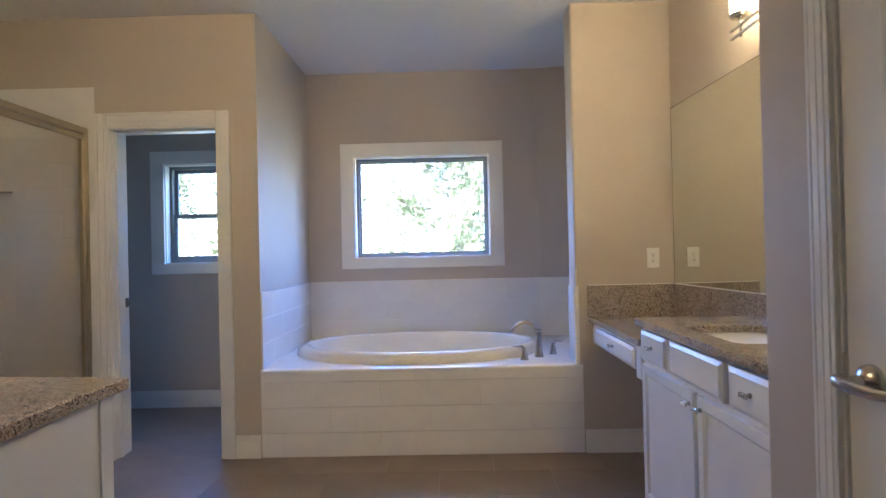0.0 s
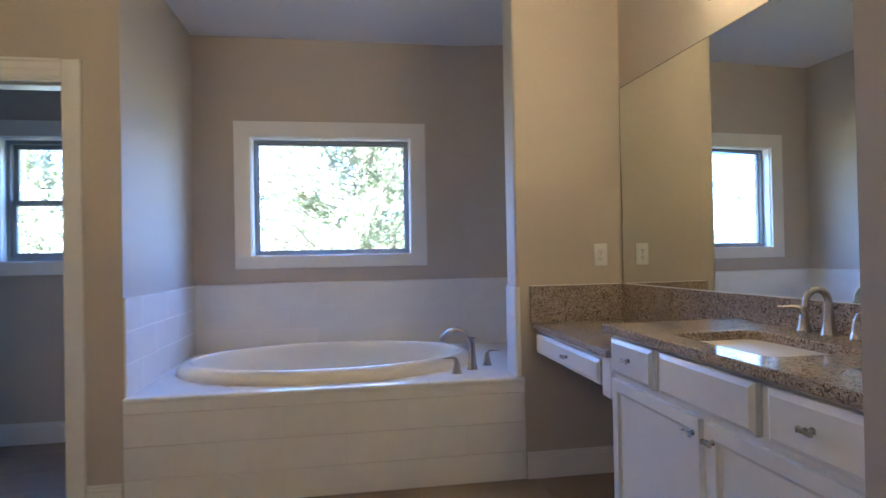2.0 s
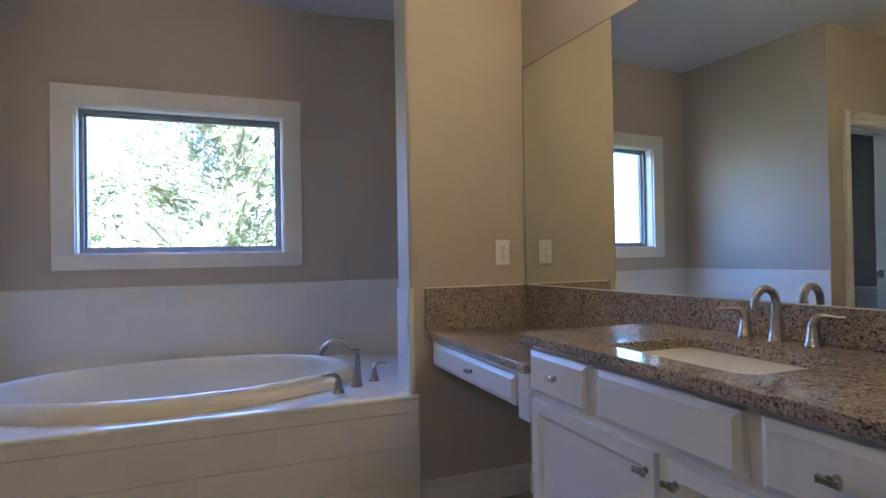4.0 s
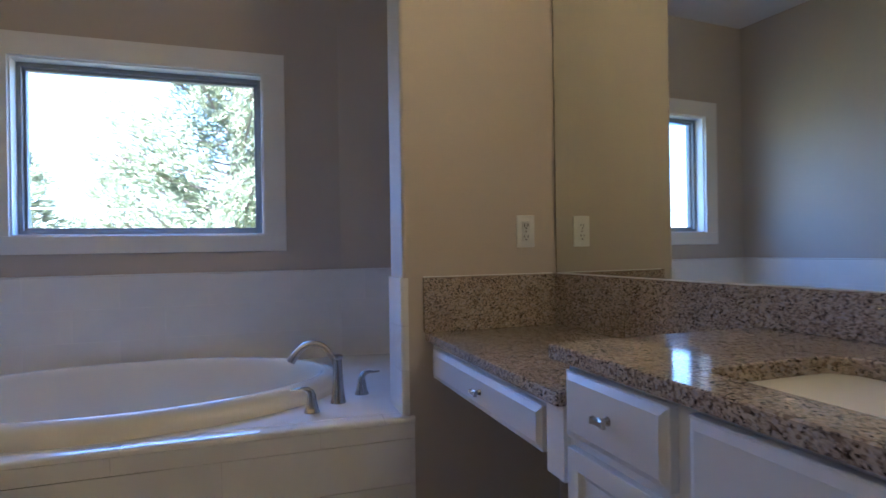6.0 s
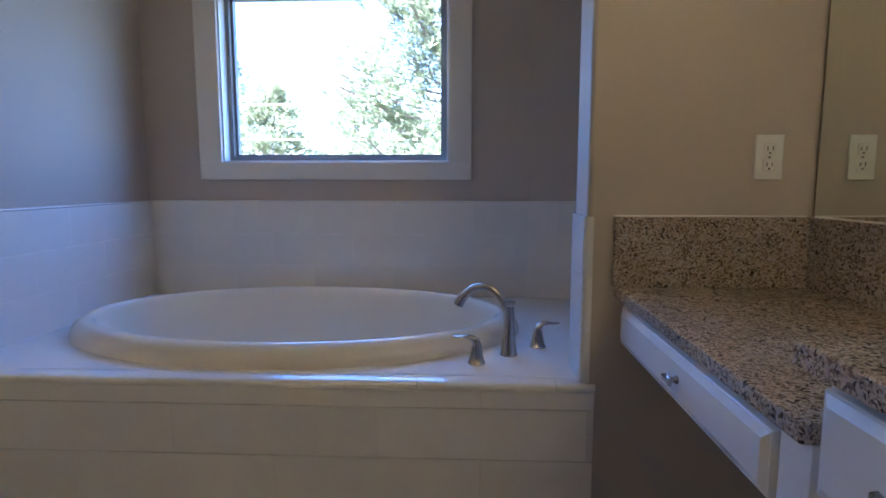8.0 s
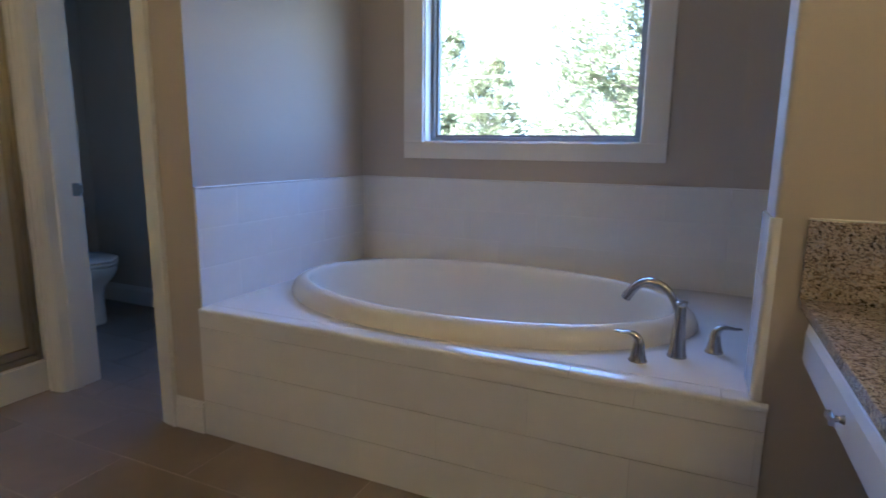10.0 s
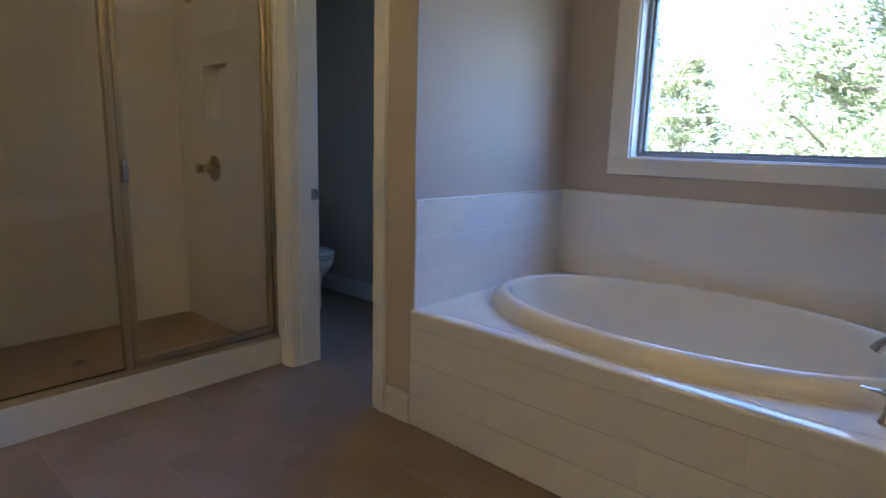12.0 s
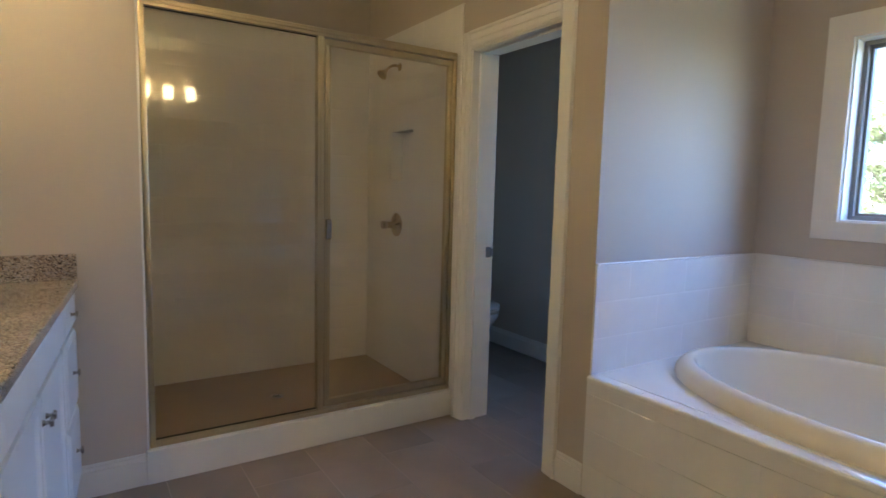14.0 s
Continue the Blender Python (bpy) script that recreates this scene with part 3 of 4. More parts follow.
def faucet(name, label, at, heading, size, group, cap, swing=((0, -1), (0, 1)), axis=None, reach=1.0, tall=1.0):
    """A two-handle faucet: arched spout and two lever handles; heading: the way the spout points, in degrees."""
    f = thing(name, label, "faucet", pose(*at), group)
    m = pose(*at, 0, 0, heading)
    hm = m if axis is None else pose(*at, 0, 0, axis)
    s = size
    fat = 1.0 if cap else 1.30
    body = [(0.030, 0.0), (0.030, 0.004), (0.0265, 0.010), (0.0225, 0.05), (0.0185, 0.11), (0.0165, 0.148)]
    body += [(0.0150, 0.156), (0.0205, 0.164), (0.0205, 0.170), (0.0120, 0.173), (0.0, 0.173)] if cap else [(0.0150, 0.160), (0.0, 0.160)]
    spout = part("spout_body", moved(lathe([(r * s * fat, h * s * (1.06 if cap else 1.0)) for r, h in body], 28), m), NICKEL, f, smooth=True)
    if cap:
        pts = [(0.0, 0.125), (0.010, 0.150), (0.019, 0.173), (0.030, 0.190)] + arc(0.092, 0.155, 0.071, 148, 48, 12) + [(0.155, 0.192), (0.168, 0.175), (0.176, 0.160)]
        rad = [0.0115] * 4 + [0.0120 + 0.0018 * i / 12 for i in range(13)] + [0.0150, 0.0162, 0.0172]
    else:
        pts = [(0.0, 0.140), (0.0, 0.160)] + arc(0.062, 0.158, 0.062, 178, 20, 16) + [(0.124, 0.160), (0.127, 0.138)]
        rad = [0.0165, 0.0155] + [0.0145] * 17 + [0.0138, 0.0138]
    part("spout", moved(tube([(x * s, 0, z * s) for x, z in pts], [r * s * (1.0 if cap else 1.15) for r in rad], 18), m), NICKEL, spout, smooth=True)
    for side in (-1, 1):
        off = (0.0, side * 0.142, 0.0) if cap else (-0.002, side * 0.100, 0.0)
        k0, s = s, s * (0.865 if cap else 1.0)
        g = 1.12 if cap else 1.28
        h = moved(lathe([(r * s * g, z * s * tall) for r, z in [(0.0290, 0.0), (0.0290, 0.004), (0.0255, 0.009), (0.0215, 0.028), (0.0180, 0.050), (0.0160, 0.066), (0.0120, 0.070), (0.0, 0.070)]], 26), hm @ pose(*off))
        hb = part("handle", h, NICKEL, f, smooth=True)
        lx, ly = swing[0 if side < 0 else 1]
        sweep = ((-0.002, 0.050), (-0.001, 0.066), (0.005, 0.084), (0.018, 0.096), (0.038, 0.099), (0.062, 0.096), (0.086, 0.098))
        lev = tube([(off[0] + lx * s * k * reach, off[1] + ly * s * k * reach, z * s * tall) for k, z in sweep],
                   [r * s * g for r in (0.0165, 0.0156, 0.0148, 0.0140, 0.0125, 0.0110, 0.0085)], 16, (1.0, 1.0, 0.95, 0.75, 0.55, 0.45, 0.40))
        part("lever", moved(lev, hm), NICKEL, hb, smooth=True)
        s = k0
    return f


faucet("tub_faucet", "brushed nickel roman tub faucet with two levers", (0.762, 3.774, DZ), 165, 0.99, "", True, ((-0.60, -0.81), (0.78, 0.64)), 131)

# ---- mirror, vanity, counters ----
mir = thing("mirror", "large frameless wall mirror above granite backsplash", "mirror", pose(XE, 2.51, 1.02))
part("mirror_glass", splay(boxes((XE - 0.006, XE - 0.001, YS + 0.004, YF - 0.012, 1.018, 2.080), bevel=0.0008)), MIRROR, mir)


# Thin dark brown strips along the mirror's far and top edges.
part("mirror_edge", splay(boxes((XE - 0.0066, XE - 0.001, YF - 0.0118, YF - 0.0085, 1.018, 2.080))), MIRROR_EDGE, mir, "thin dark brown strip along the mirror edge")
part("mirror_edge", splay(boxes((XE - 0.0066, XE - 0.001, YS + 0.004, YF - 0.012, 2.0802, 2.0830))), MIRROR_EDGE, mir, "thin dark brown strip along the mirror edge")


def front(w, h, t, style):
    """A cabinet front of width w and height h, facing z, its middle at the origin."""
    bm = bmesh.new()
    box(bm, -w / 2, w / 2, -h / 2, h / 2, 0, t, 0.0015, 1)
    bm.faces.ensure_lookup_table()
    face = max((f for f in bm.faces if f.normal.z > 0.9), key=lambda f: f.calc_area())
    if style == "door":
        for th, dp in ((0.052, 0.0), (0.007, -0.005), (0.010, -0.004)):
            bmesh.ops.inset_individual(bm, faces=[face], thickness=th, depth=dp)
    else:
        for th, dp in ((0.004, 0.0), (0.014, 0.005), (0.004, 0.0015)):
            bmesh.ops.inset_individual(bm, faces=[face], thickness=th, depth=dp)
    return bm


def knob(parent, m):
    """A small rectangular flared knob facing z."""
    bm = lathe([(0.009, 0.0), (0.008, 0.003), (0.0055, 0.008), (0.006, 0.015), (0.009, 0.018)], 16)
    x = [(-0.018, 0.0075), (-0.011, 0.0055), (0.0, 0.0048), (0.011, 0.0055), (0.018, 0.0075)]
    lo = [(bm.verts.new((a, -b, 0.017)), bm.verts.new((a, b, 0.017)), bm.verts.new((a, b * 0.85, 0.026)), bm.verts.new((a, -b * 0.85, 0.026))) for a, b in x]
    for p, q in zip(lo, lo[1:]):
        for i in range(4):
            bm.faces.new((p[i], p[(i + 1) % 4], q[(i + 1) % 4], q[i]))
    bm.faces.new(lo[0][::-1])
    bm.faces.new(lo[-1])
    bmesh.ops.recalc_face_normals(bm, faces=bm.faces)
    return part("knob", moved(bm, m), NICKEL, parent, "brushed nickel knob")


U, V, N = (0, -1, 0), (0, 0, 1), (-1, 0, 0)
FX = 1.062
van = thing("vanity_cabinet", "white painted bathroom vanity with drawers and doors", "cabinet", pose(1.3, 2.05, 0))
part("body", boxes((FX, XE - 0.002, 1.518, 2.618, 0.10, 0.891), bevel=0.0015), CABINET, van)
part("toe_kick", boxes((FX + 0.065, XE - 0.002, 1.518, 2.616, 0.0, 0.099)), CABINET, van)
for nm, y0, y1, z0, z1, style in (("drawer", 2.310, 2.602, 0.742, 0.874, "drawer"), ("false_front", 1.842, 2.272, 0.742, 0.874, "drawer"), ("drawer", 1.528, 1.804, 0.742, 0.874, "drawer"),
                                  ("door", 2.072, 2.602, 0.115, 0.722, "door"), ("door", 1.528, 2.036, 0.115, 0.722, "door")):
    m = basis(U, V, N, (FX, (y0 + y1) / 2, (z0 + z1) / 2))
    p = part(nm, moved(front(y1 - y0, z1 - z0, 0.018, style), m), CABINET, van)
    if nm == "drawer":
        knob(p, basis(U, V, N, (FX - 0.024, (y0 + y1) / 2, 0.812)))
    elif nm == "door":
        knob(p, basis(U, V, N, (FX - 0.018, 2.098 if y0 > 2 else 2.008, 0.676)))

desk = thing("knee_drawer_unit", "white knee-space drawer unit under low counter", "cabinet", pose(1.3, 3.05, 0.66))
part("body", boxes((FX, FX + 0.40, 2.620, YF - 0.002, 0.672, 0.793), bevel=0.0015), CABINET, desk)
m = basis(U, V, N, (FX, 3.085, 0.724))
p = part("drawer", moved(front(0.765, 0.100, 0.018, "drawer"), m), CABINET, desk)
knob(p, basis(U, V, N, (FX - 0.024, 3.035, 0.726)))
part("filler", boxes((FX - 0.014, FX, 2.620, 2.690, 0.640, 0.793), bevel=0.001), CABINET, desk)

SINK = (1.268, 2.109, 0.150, 0.221)
ctop = thing("vanity_countertop", "speckled brown granite vanity countertop with backsplash", "countertop", pose(1.3, 2.06, 0.885), "granite countertops")
part("slab", splay(ring_slab((1.026, XE - 0.001, YS + 0.001, 2.638), round_rect(*SINK, 0.045), 0.8915, 0.921, 0.003)), GRANITE, ctop)
part("backsplash", splay(boxes((XE - 0.021, XE - 0.001, YS + 0.001, 2.638, 0.9215, 1.018), bevel=0.002)), GRANITE, ctop)
low = thing("desk_countertop", "low granite makeup counter with tall backsplash", "countertop", pose(1.3, 3.06, 0.794), "granite countertops")
part("slab", splay(boxes((1.032, XE - 0.001, 2.6195, YF - 0.001, 0.794, 0.823), bevel=0.003)), GRANITE, low)
part("backsplash", splay(boxes((XE - 0.021, XE - 0.001, 2.6385, YF - 0.022, 0.8235, 1.016), bevel=0.002)), GRANITE, low)
part("side_splash", boxes((1.026, XE - 0.001, YF - 0.021, YF - 0.001, 0.8235, 1.016), bevel=0.002), GRANITE, low)


part("caulk", splay(boxes((XE - 0.0115, XE - 0.0070, YS + 0.001, 2.638, 1.0182, 1.0205), bevel=0.001)), PLASTIC, ctop, "thin white bead of caulk")
part("caulk", splay(boxes((XE - 0.0115, XE - 0.0070, 2.6385, YF - 0.022, 1.0162, 1.0200), bevel=0.001)), PLASTIC, low, "thin white bead of caulk")
part("caulk", boxes((1.028, XE - 0.021, YF - 0.0050, YF - 0.0005, 1.0162, 1.0200), bevel=0.001), PLASTIC, low, "thin white bead of caulk")


def sink_basin(name, label, s, top):
    sk = thing(name, label, "sink", pose(s[0], s[1], top - 0.17))
    lp = []
    for d, z in ((-0.012, 0.0), (0.0, -0.001), (0.004, -0.02), (0.010, -0.08), (0.022, -0.125), (0.05, -0.148), (0.09, -0.154)):
        lp.append((round_rect(s[0], s[1], s[2] + 0.006 - d, s[3] + 0.006 - d, max(0.05 - d * 0.1, 0.03)), top - 0.031 + z))
    part("basin", bowl(lp, 64), PORCELAIN, sk, smooth=True)
    part("drain", lathe([(0.026, 0.0), (0.026, 0.003), (0.018, 0.004), (0.016, 0.001), (0.0, 0.001)], 24, None, (s[0] + 0.02, s[1], top - 0.184)), NICKEL, sk, smooth=True)
    return sk


sink_basin("sink", "white rectangular undermount porcelain sink in granite", SINK, 0.918)
faucet("sink_faucet", "brushed nickel arched basin faucet with two levers", (1.553, 2.166, 0.9215), 180, 0.64, "", False, ((0.72, -0.69), (-0.25, 0.97)), reach=1.35, tall=1.24)

# ---- second vanity ----


def skew(bm):
    """The second vanity's front runs a little out of square."""
    for v in bm.verts:
        if v.co.y > 1.4:
            v.co.y += (-0.705 - v.co.x) * 0.095
    return bm


U2, N2 = (-1, 0, 0), (0, 1, 0)
FY = 1.555
v2 = thing("vanity_cabinet", "white vanity with three drawers and two doors", "cabinet", pose(-1.36, 1.3, 0))
part("body", skew(boxes((XW + 0.002, -0.712, 1.002, FY, 0.10, 0.884), bevel=0.0015)), CABINET, v2)
part("toe_kick", skew(boxes((XW + 0.002, -0.714, 1.002, FY - 0.065, 0.0, 0.099))), CABINET, v2)
part("corner_stile", boxes((-0.7125, -0.706, FY - 0.05, FY, 0.0, 0.884), bevel=0.001), CABINET, v2)
for nm, x0, x1, z0, z1, style, kx, kz in (("drawer", -2.005, -1.690, 0.742, 0.874, "drawer", -1.848, 0.808), ("drawer", -2.005, -1.690, 0.430, 0.722, "drawer", -1.848, 0.585), ("drawer", -2.005, -1.690, 0.115, 0.410, "drawer", -1.848, 0.28),
                                          ("false_front", -1.660, -0.730, 0.742, 0.874, "drawer", None, 0), ("door", -1.660, -1.215, 0.115, 0.722, "door", -1.232, 0.652), ("door", -1.195, -0.730, 0.115, 0.722, "door", -1.178, 0.652)):
    m = basis(U2, V, N2, ((x0 + x1) / 2, FY, (z0 + z1) / 2))
    p = part(nm, skew(moved(front(x1 - x0, z1 - z0, 0.018, style), m)), CABINET, v2)
    if kx:
        knob(p, basis(U2, V, N2, (kx, FY + 0.022 + (-0.705 - kx) * 0.095, kz)))
SINK2 = (-1.175, 1.275, 0.232, 0.150)
c2 = thing("vanity_countertop", "speckled granite countertop with splash on two walls", "countertop", pose(-1.36, 1.3, 0.885), "granite countertops")
part("slab", skew(ring_slab((XW + 0.001, -0.680, 1.001, 1.590), round_rect(*SINK2, 0.045), 0.884, 0.915, 0.003)), GRANITE, c2)
part("backsplash", boxes((XW + 0.022, -0.680, 1.001, 1.021, 0.9155, 1.016), bevel=0.002), GRANITE, c2)
part("side_splash", skew(boxes((XW + 0.001, XW + 0.021, 1.001, 1.588, 0.9155, 1.016), bevel=0.002)), GRANITE, c2)
sink_basin("sink", "white undermount sink in the second granite counter", SINK2, 0.915)


# ---- light bars above the mirrors ----
def vanity_light(m, count, label):
    """A bar light on a wall: m puts its middle on the wall, x along the wall, y out of it."""
    lt = thing("vanity_light", label, "wall light", m, "bath bar lights")
    half = (count - 1) * 0.1
    part("back_plate", moved(boxes((-0.09, 0.09, 0.001, 0.022, -0.06, 0.06), bevel=0.006), m), NICKEL, lt)
    for dz in (-0.018, 0.018):
        part("bar", moved(boxes((-half - 0.085, half + 0.085, 0.124, 0.136, dz - 0.005, dz + 0.005), bevel=0.002), m), NICKEL, lt)
    part("arm", moved(boxes((-0.012, 0.012, 0.02, 0.13, -0.012, 0.012), bevel=0.003), m), NICKEL, lt)
    for i in range(count):
        x = -half + 0.2 * i
        st = part("stem", moved(lathe([(0.005, -0.035), (0.006, -0.030), (0.006, 0.045), (0.040, 0.050), (0.044, 0.056), (0.044, 0.066), (0.0, 0.067)], 24, None, (x, 0.13, 0)), m), NICKEL, lt, smooth=True)
        sh = lathe([(0.040, 0.0675), (0.0415, 0.075), (0.0415, 0.195), (0.0385, 0.195), (0.0385, 0.075), (0.0, 0.070)], 28, None, (x, 0.13, 0))
        part("shade", moved(sh, m), SHADE, st, "glowing frosted glass cylinder", smooth=True)
    return lt


vanity_light(basis((0, 1, 0), (-1, 0, 0), (0, 0, 1), (XE + 0.050, 2.22, 2.175)), 4, "lit nickel bath bar light with frosted glass shades")
vanity_light(basis((-1, 0, 0), (0, 1, 0), (0, 0, 1), (-1.30, 1.001, 2.175)), 4, "lit nickel bath bar light over the second vanity")

# ---- outlet ----
out = thing("wall_outlet", "white duplex outlet plate above the low counter", "outlet", pose(1.43, YF, 1.175))
part("cover_plate", boxes((1.393, 1.467, YF - 0.006, YF - 0.0005, 1.116, 1.236), bevel=0.002), PLASTIC, out)
for z in (1.155, 1.197):
    r = part("receptacle", boxes((1.414, 1.446, YF - 0.0085, YF - 0.0055, z - 0.016, z + 0.016), bevel=0.003), PLASTIC, out)
    part("slots", boxes((1.422, 1.4245, YF - 0.0092, YF - 0.008, z - 0.004, z + 0.008), (1.4355, 1.438, YF - 0.0092, YF - 0.008, z - 0.003, z + 0.007), (1.4275, 1.4325, YF - 0.0092, YF - 0.008, z - 0.012, z - 0.007)), DARK, r)
part("screw", lathe([(0.003, 0.0), (0.003, 0.001), (0.0, 0.0012)], 12, basis((1, 0, 0), (0, 0, 1), (0, -1, 0), (1.43, YF - 0.0058, 1.176))), NICKEL, out)

# ---- shower ----
GX = -2.045
structure("shower_pan", boxes((SW, XW - 0.09, SS, YF, -0.007, 0.055)), PAN, "taupe shower floor with a round drain", "shower floor")
dr = thing("shower_drain", "round nickel drain in the shower floor", "drain", pose(-2.62, 2.68, 0.055))
part("grate", lathe([(0.040, 0.0), (0.040, 0.003), (0.036, 0.0045), (0.0, 0.0035)], 32, None, (-2.62, 2.68, 0.0555)), NICKEL, dr, smooth=True)
for i in range(5):
    part("slot", boxes((-2.643, -2.597, 2.660 + i * 0.009, 2.664 + i * 0.009, 0.0588, 0.0600)), DARK, dr)
curb = structure("shower_curb", boxes((-2.115, -2.000, SS - 0.006, YF - 0.001, 0.0, 0.150), bevel=0.003), TRIM, "smooth white shower curb", "shower curb")

enc = thing("shower_enclosure", "framed glass shower enclosure with hinged door, satin nickel", "shower", pose(GX, 2.72, 0.15))
Y0, Y1, YM, ZB, ZT = SS + 0.012, YF - 0.013, 2.735, 0.150, 2.052


def bar(name, y0, y1, z0, z1, parent, x0=GX - 0.02, x1=GX + 0.02, ridge=True):
    bm = boxes((x0, x1, y0, y1, z0, z1), bevel=0.003)
    if ridge:
        if y1 - y0 > z1 - z0:
            c = (z0 + z1) / 2
            box(bm, x1 - 0.002, x1 + 0.004, y0, y1, c - 0.004, c + 0.006, 0.001, 1)
        else:
            c = (y0 + y1) / 2
            box(bm, x1 - 0.002, x1 + 0.004, c - 0.005, c + 0.005, z0, z1, 0.001, 1)
    return part(name, bm, BRONZE, parent)


bar("header", Y0, Y1, ZT - 0.038, ZT, enc)
bar("sill_rail", Y0, Y1, ZB + 0.001, ZB + 0.030, enc)
bar("wall_jamb", Y0, Y0 + 0.022, ZB + 0.030, ZT - 0.038, enc)
bar("wall_jamb", Y1 - 0.022, Y1, ZB + 0.030, ZT - 0.038, enc)
bar("post", YM - 0.028, YM + 0.006, ZB + 0.030, ZT - 0.038, enc)
pc = ((Y0 + YM) / 2, (ZB + ZT) / 2)
lean = pose(GX, pc[0], pc[1], 0, -1.0, -1.6) @ pose(-GX, -pc[0], -pc[1])
part("fixed_pane", moved(boxes((GX - 0.003, GX + 0.003, Y0 + 0.018, YM - 0.024, ZB + 0.026, ZT - 0.034)), lean), SHOWER_GLASS, enc, "sheet of glass set slightly out of plumb")
for z in (ZB + 0.030, ZT - 0.041):
    part("gasket", boxes((GX - 0.006, GX + 0.006, Y0 + 0.022, YM - 0.028, z, z + 0.004)), RUBBER, enc)
DY0, DY1, DZ0, DZ1 = YM + 0.010, Y1 - 0.026, ZB + 0.036, ZT - 0.044
sd = bar("door", DY0, DY1, DZ0, DZ0 + 0.036, enc, GX - 0.012, GX + 0.016, False)
bar("door_rail", DY0, DY1, DZ1 - 0.030, DZ1, sd, GX - 0.012, GX + 0.016, False)
bar("door_stile", DY0, DY0 + 0.030, DZ0 + 0.036, DZ1 - 0.030, sd, GX - 0.012, GX + 0.016)
bar("door_stile", DY1 - 0.026, DY1, DZ0 + 0.036, DZ1 - 0.030, sd, GX - 0.012, GX + 0.016)
part("door_pane", boxes((GX - 0.003, GX + 0.003, DY0 + 0.026, DY1 - 0.022, DZ0 + 0.032, DZ1 - 0.026)), SHOWER_GLASS, sd)
part("pull", boxes((GX + 0.016, GX + 0.040, DY0 + 0.002, DY0 + 0.028, 1.045, 1.145), bevel=0.005), NICKEL, sd, "small nickel pull on the glass door")

yw = YF - 0.011
SZ = 2.088
wallm = basis((-1, 0, 0), (0, 0, 1), (0, -1, 0), (-2.69, yw, SZ))
shd = thing("wall_shower", "satin nickel shower head on a bent arm", "shower", pose(-2.69, yw, SZ))
part("flange", lathe([(0.026, 0.0), (0.026, 0.004), (0.016, 0.011), (0.009, 0.012)], 24, wallm), DARK_NICKEL, shd, smooth=True)
part("arm", tube([(-2.69, yw - 0.003, SZ), (-2.691, yw - 0.030, SZ + 0.004), (-2.693, yw - 0.055, SZ), (-2.695, yw - 0.078, SZ - 0.016), (-2.696, yw - 0.092, SZ - 0.032)], 0.0085, 14), DARK_NICKEL, shd, smooth=True)
hm = look((-2.696, yw - 0.092, SZ - 0.032), (-2.696, yw - 0.150, SZ - 0.090)) @ pose(0, 0, 0, 180, 0, 0)
part("head", lathe([(0.010, -0.006), (0.013, 0.006), (0.014, 0.012), (0.028, 0.032), (0.035, 0.042), (0.036, 0.052), (0.031, 0.056), (0.0, 0.054)], 28, hm), DARK_NICKEL, shd, smooth=True)

val = thing("shower_valve", "satin nickel shower valve with round plate and stub handle", "shower valve", pose(-2.70, yw, 1.065))
vm = basis((-1, 0, 0), (0, 0, 1), (0, -1, 0), (-2.70, yw, 1.065))
part("plate", lathe([(0.078, 0.0), (0.078, 0.004), (0.070, 0.009), (0.030, 0.012), (0.0, 0.012)], 40, vm), DARK_NICKEL, val, smooth=True)
vk = part("valve_body", lathe([(0.032, 0.011), (0.030, 0.018), (0.023, 0.034), (0.021, 0.060), (0.022, 0.076)], 28, vm), DARK_NICKEL, val, smooth=True)
part("handle", lathe([(0.022, 0.075), (0.026, 0.078), (0.027, 0.100), (0.024, 0.108), (0.0, 0.110)], 28, vm), NICKEL, vk, "brighter rounded handle end", smooth=True)

# ---- toilet ----
tc = (-2.920, 4.285)
toi = thing("toilet", "white two-piece toilet with closed lid against the wall", "toilet", pose(tc[0], tc[1], 0))


def egg(cx, a, b):
    def at(t):
        if t is None:
            return cx, tc[1]
        k = a * (1.0 if math.cos(t) > 0 else 0.82)
        r = 1 / math.sqrt((math.cos(t) / k) ** 2 + (math.sin(t) / b) ** 2)
        return cx + r * math.cos(t), tc[1] + r * math.sin(t)
    return at


part("pedestal", bowl([(egg(-2.955, 0.20, 0.108), 0.0), (egg(-2.955, 0.205, 0.112), 0.015), (egg(-2.955, 0.200, 0.108), 0.05), (egg(-2.955, 0.197, 0.106), 0.18), (egg(-2.945, 0.195, 0.125), 0.245),
                       (egg(-2.905, 0.218, 0.165), 0.31), (egg(-2.895, 0.240, 0.180), 0.36), (egg(-2.895, 0.240, 0.182), 0.388), (egg(-2.895, 0.228, 0.168), 0.394)], 48), PORCELAIN, toi, smooth=True)
part("seat", bowl([(egg(-2.895, 0.225, 0.165), 0.3945), (egg(-2.895, 0.232, 0.172), 0.400), (egg(-2.895, 0.246, 0.186), 0.402), (egg(-2.895, 0.246, 0.186), 0.416), (egg(-2.895, 0.238, 0.178), 0.420), (egg(-2.895, 0.2, 0.15), 0.420)], 48), PORCELAIN, toi, smooth=True)
part("lid", bowl([(egg(-2.895, 0.225, 0.165), 0.4205), (egg(-2.895, 0.234, 0.172), 0.426), (egg(-2.895, 0.247, 0.187), 0.428), (egg(-2.895, 0.246, 0.186), 0.438), (egg(-2.895, 0.228, 0.168), 0.445), (egg(-2.895, 0.12, 0.09), 0.448)], 48), PORCELAIN, toi, smooth=True)
part("tank", boxes((-3.335, -3.155, tc[1] - 0.22, tc[1] + 0.22, 0.395, 0.740), bevel=0.018), PORCELAIN, toi, smooth=True)
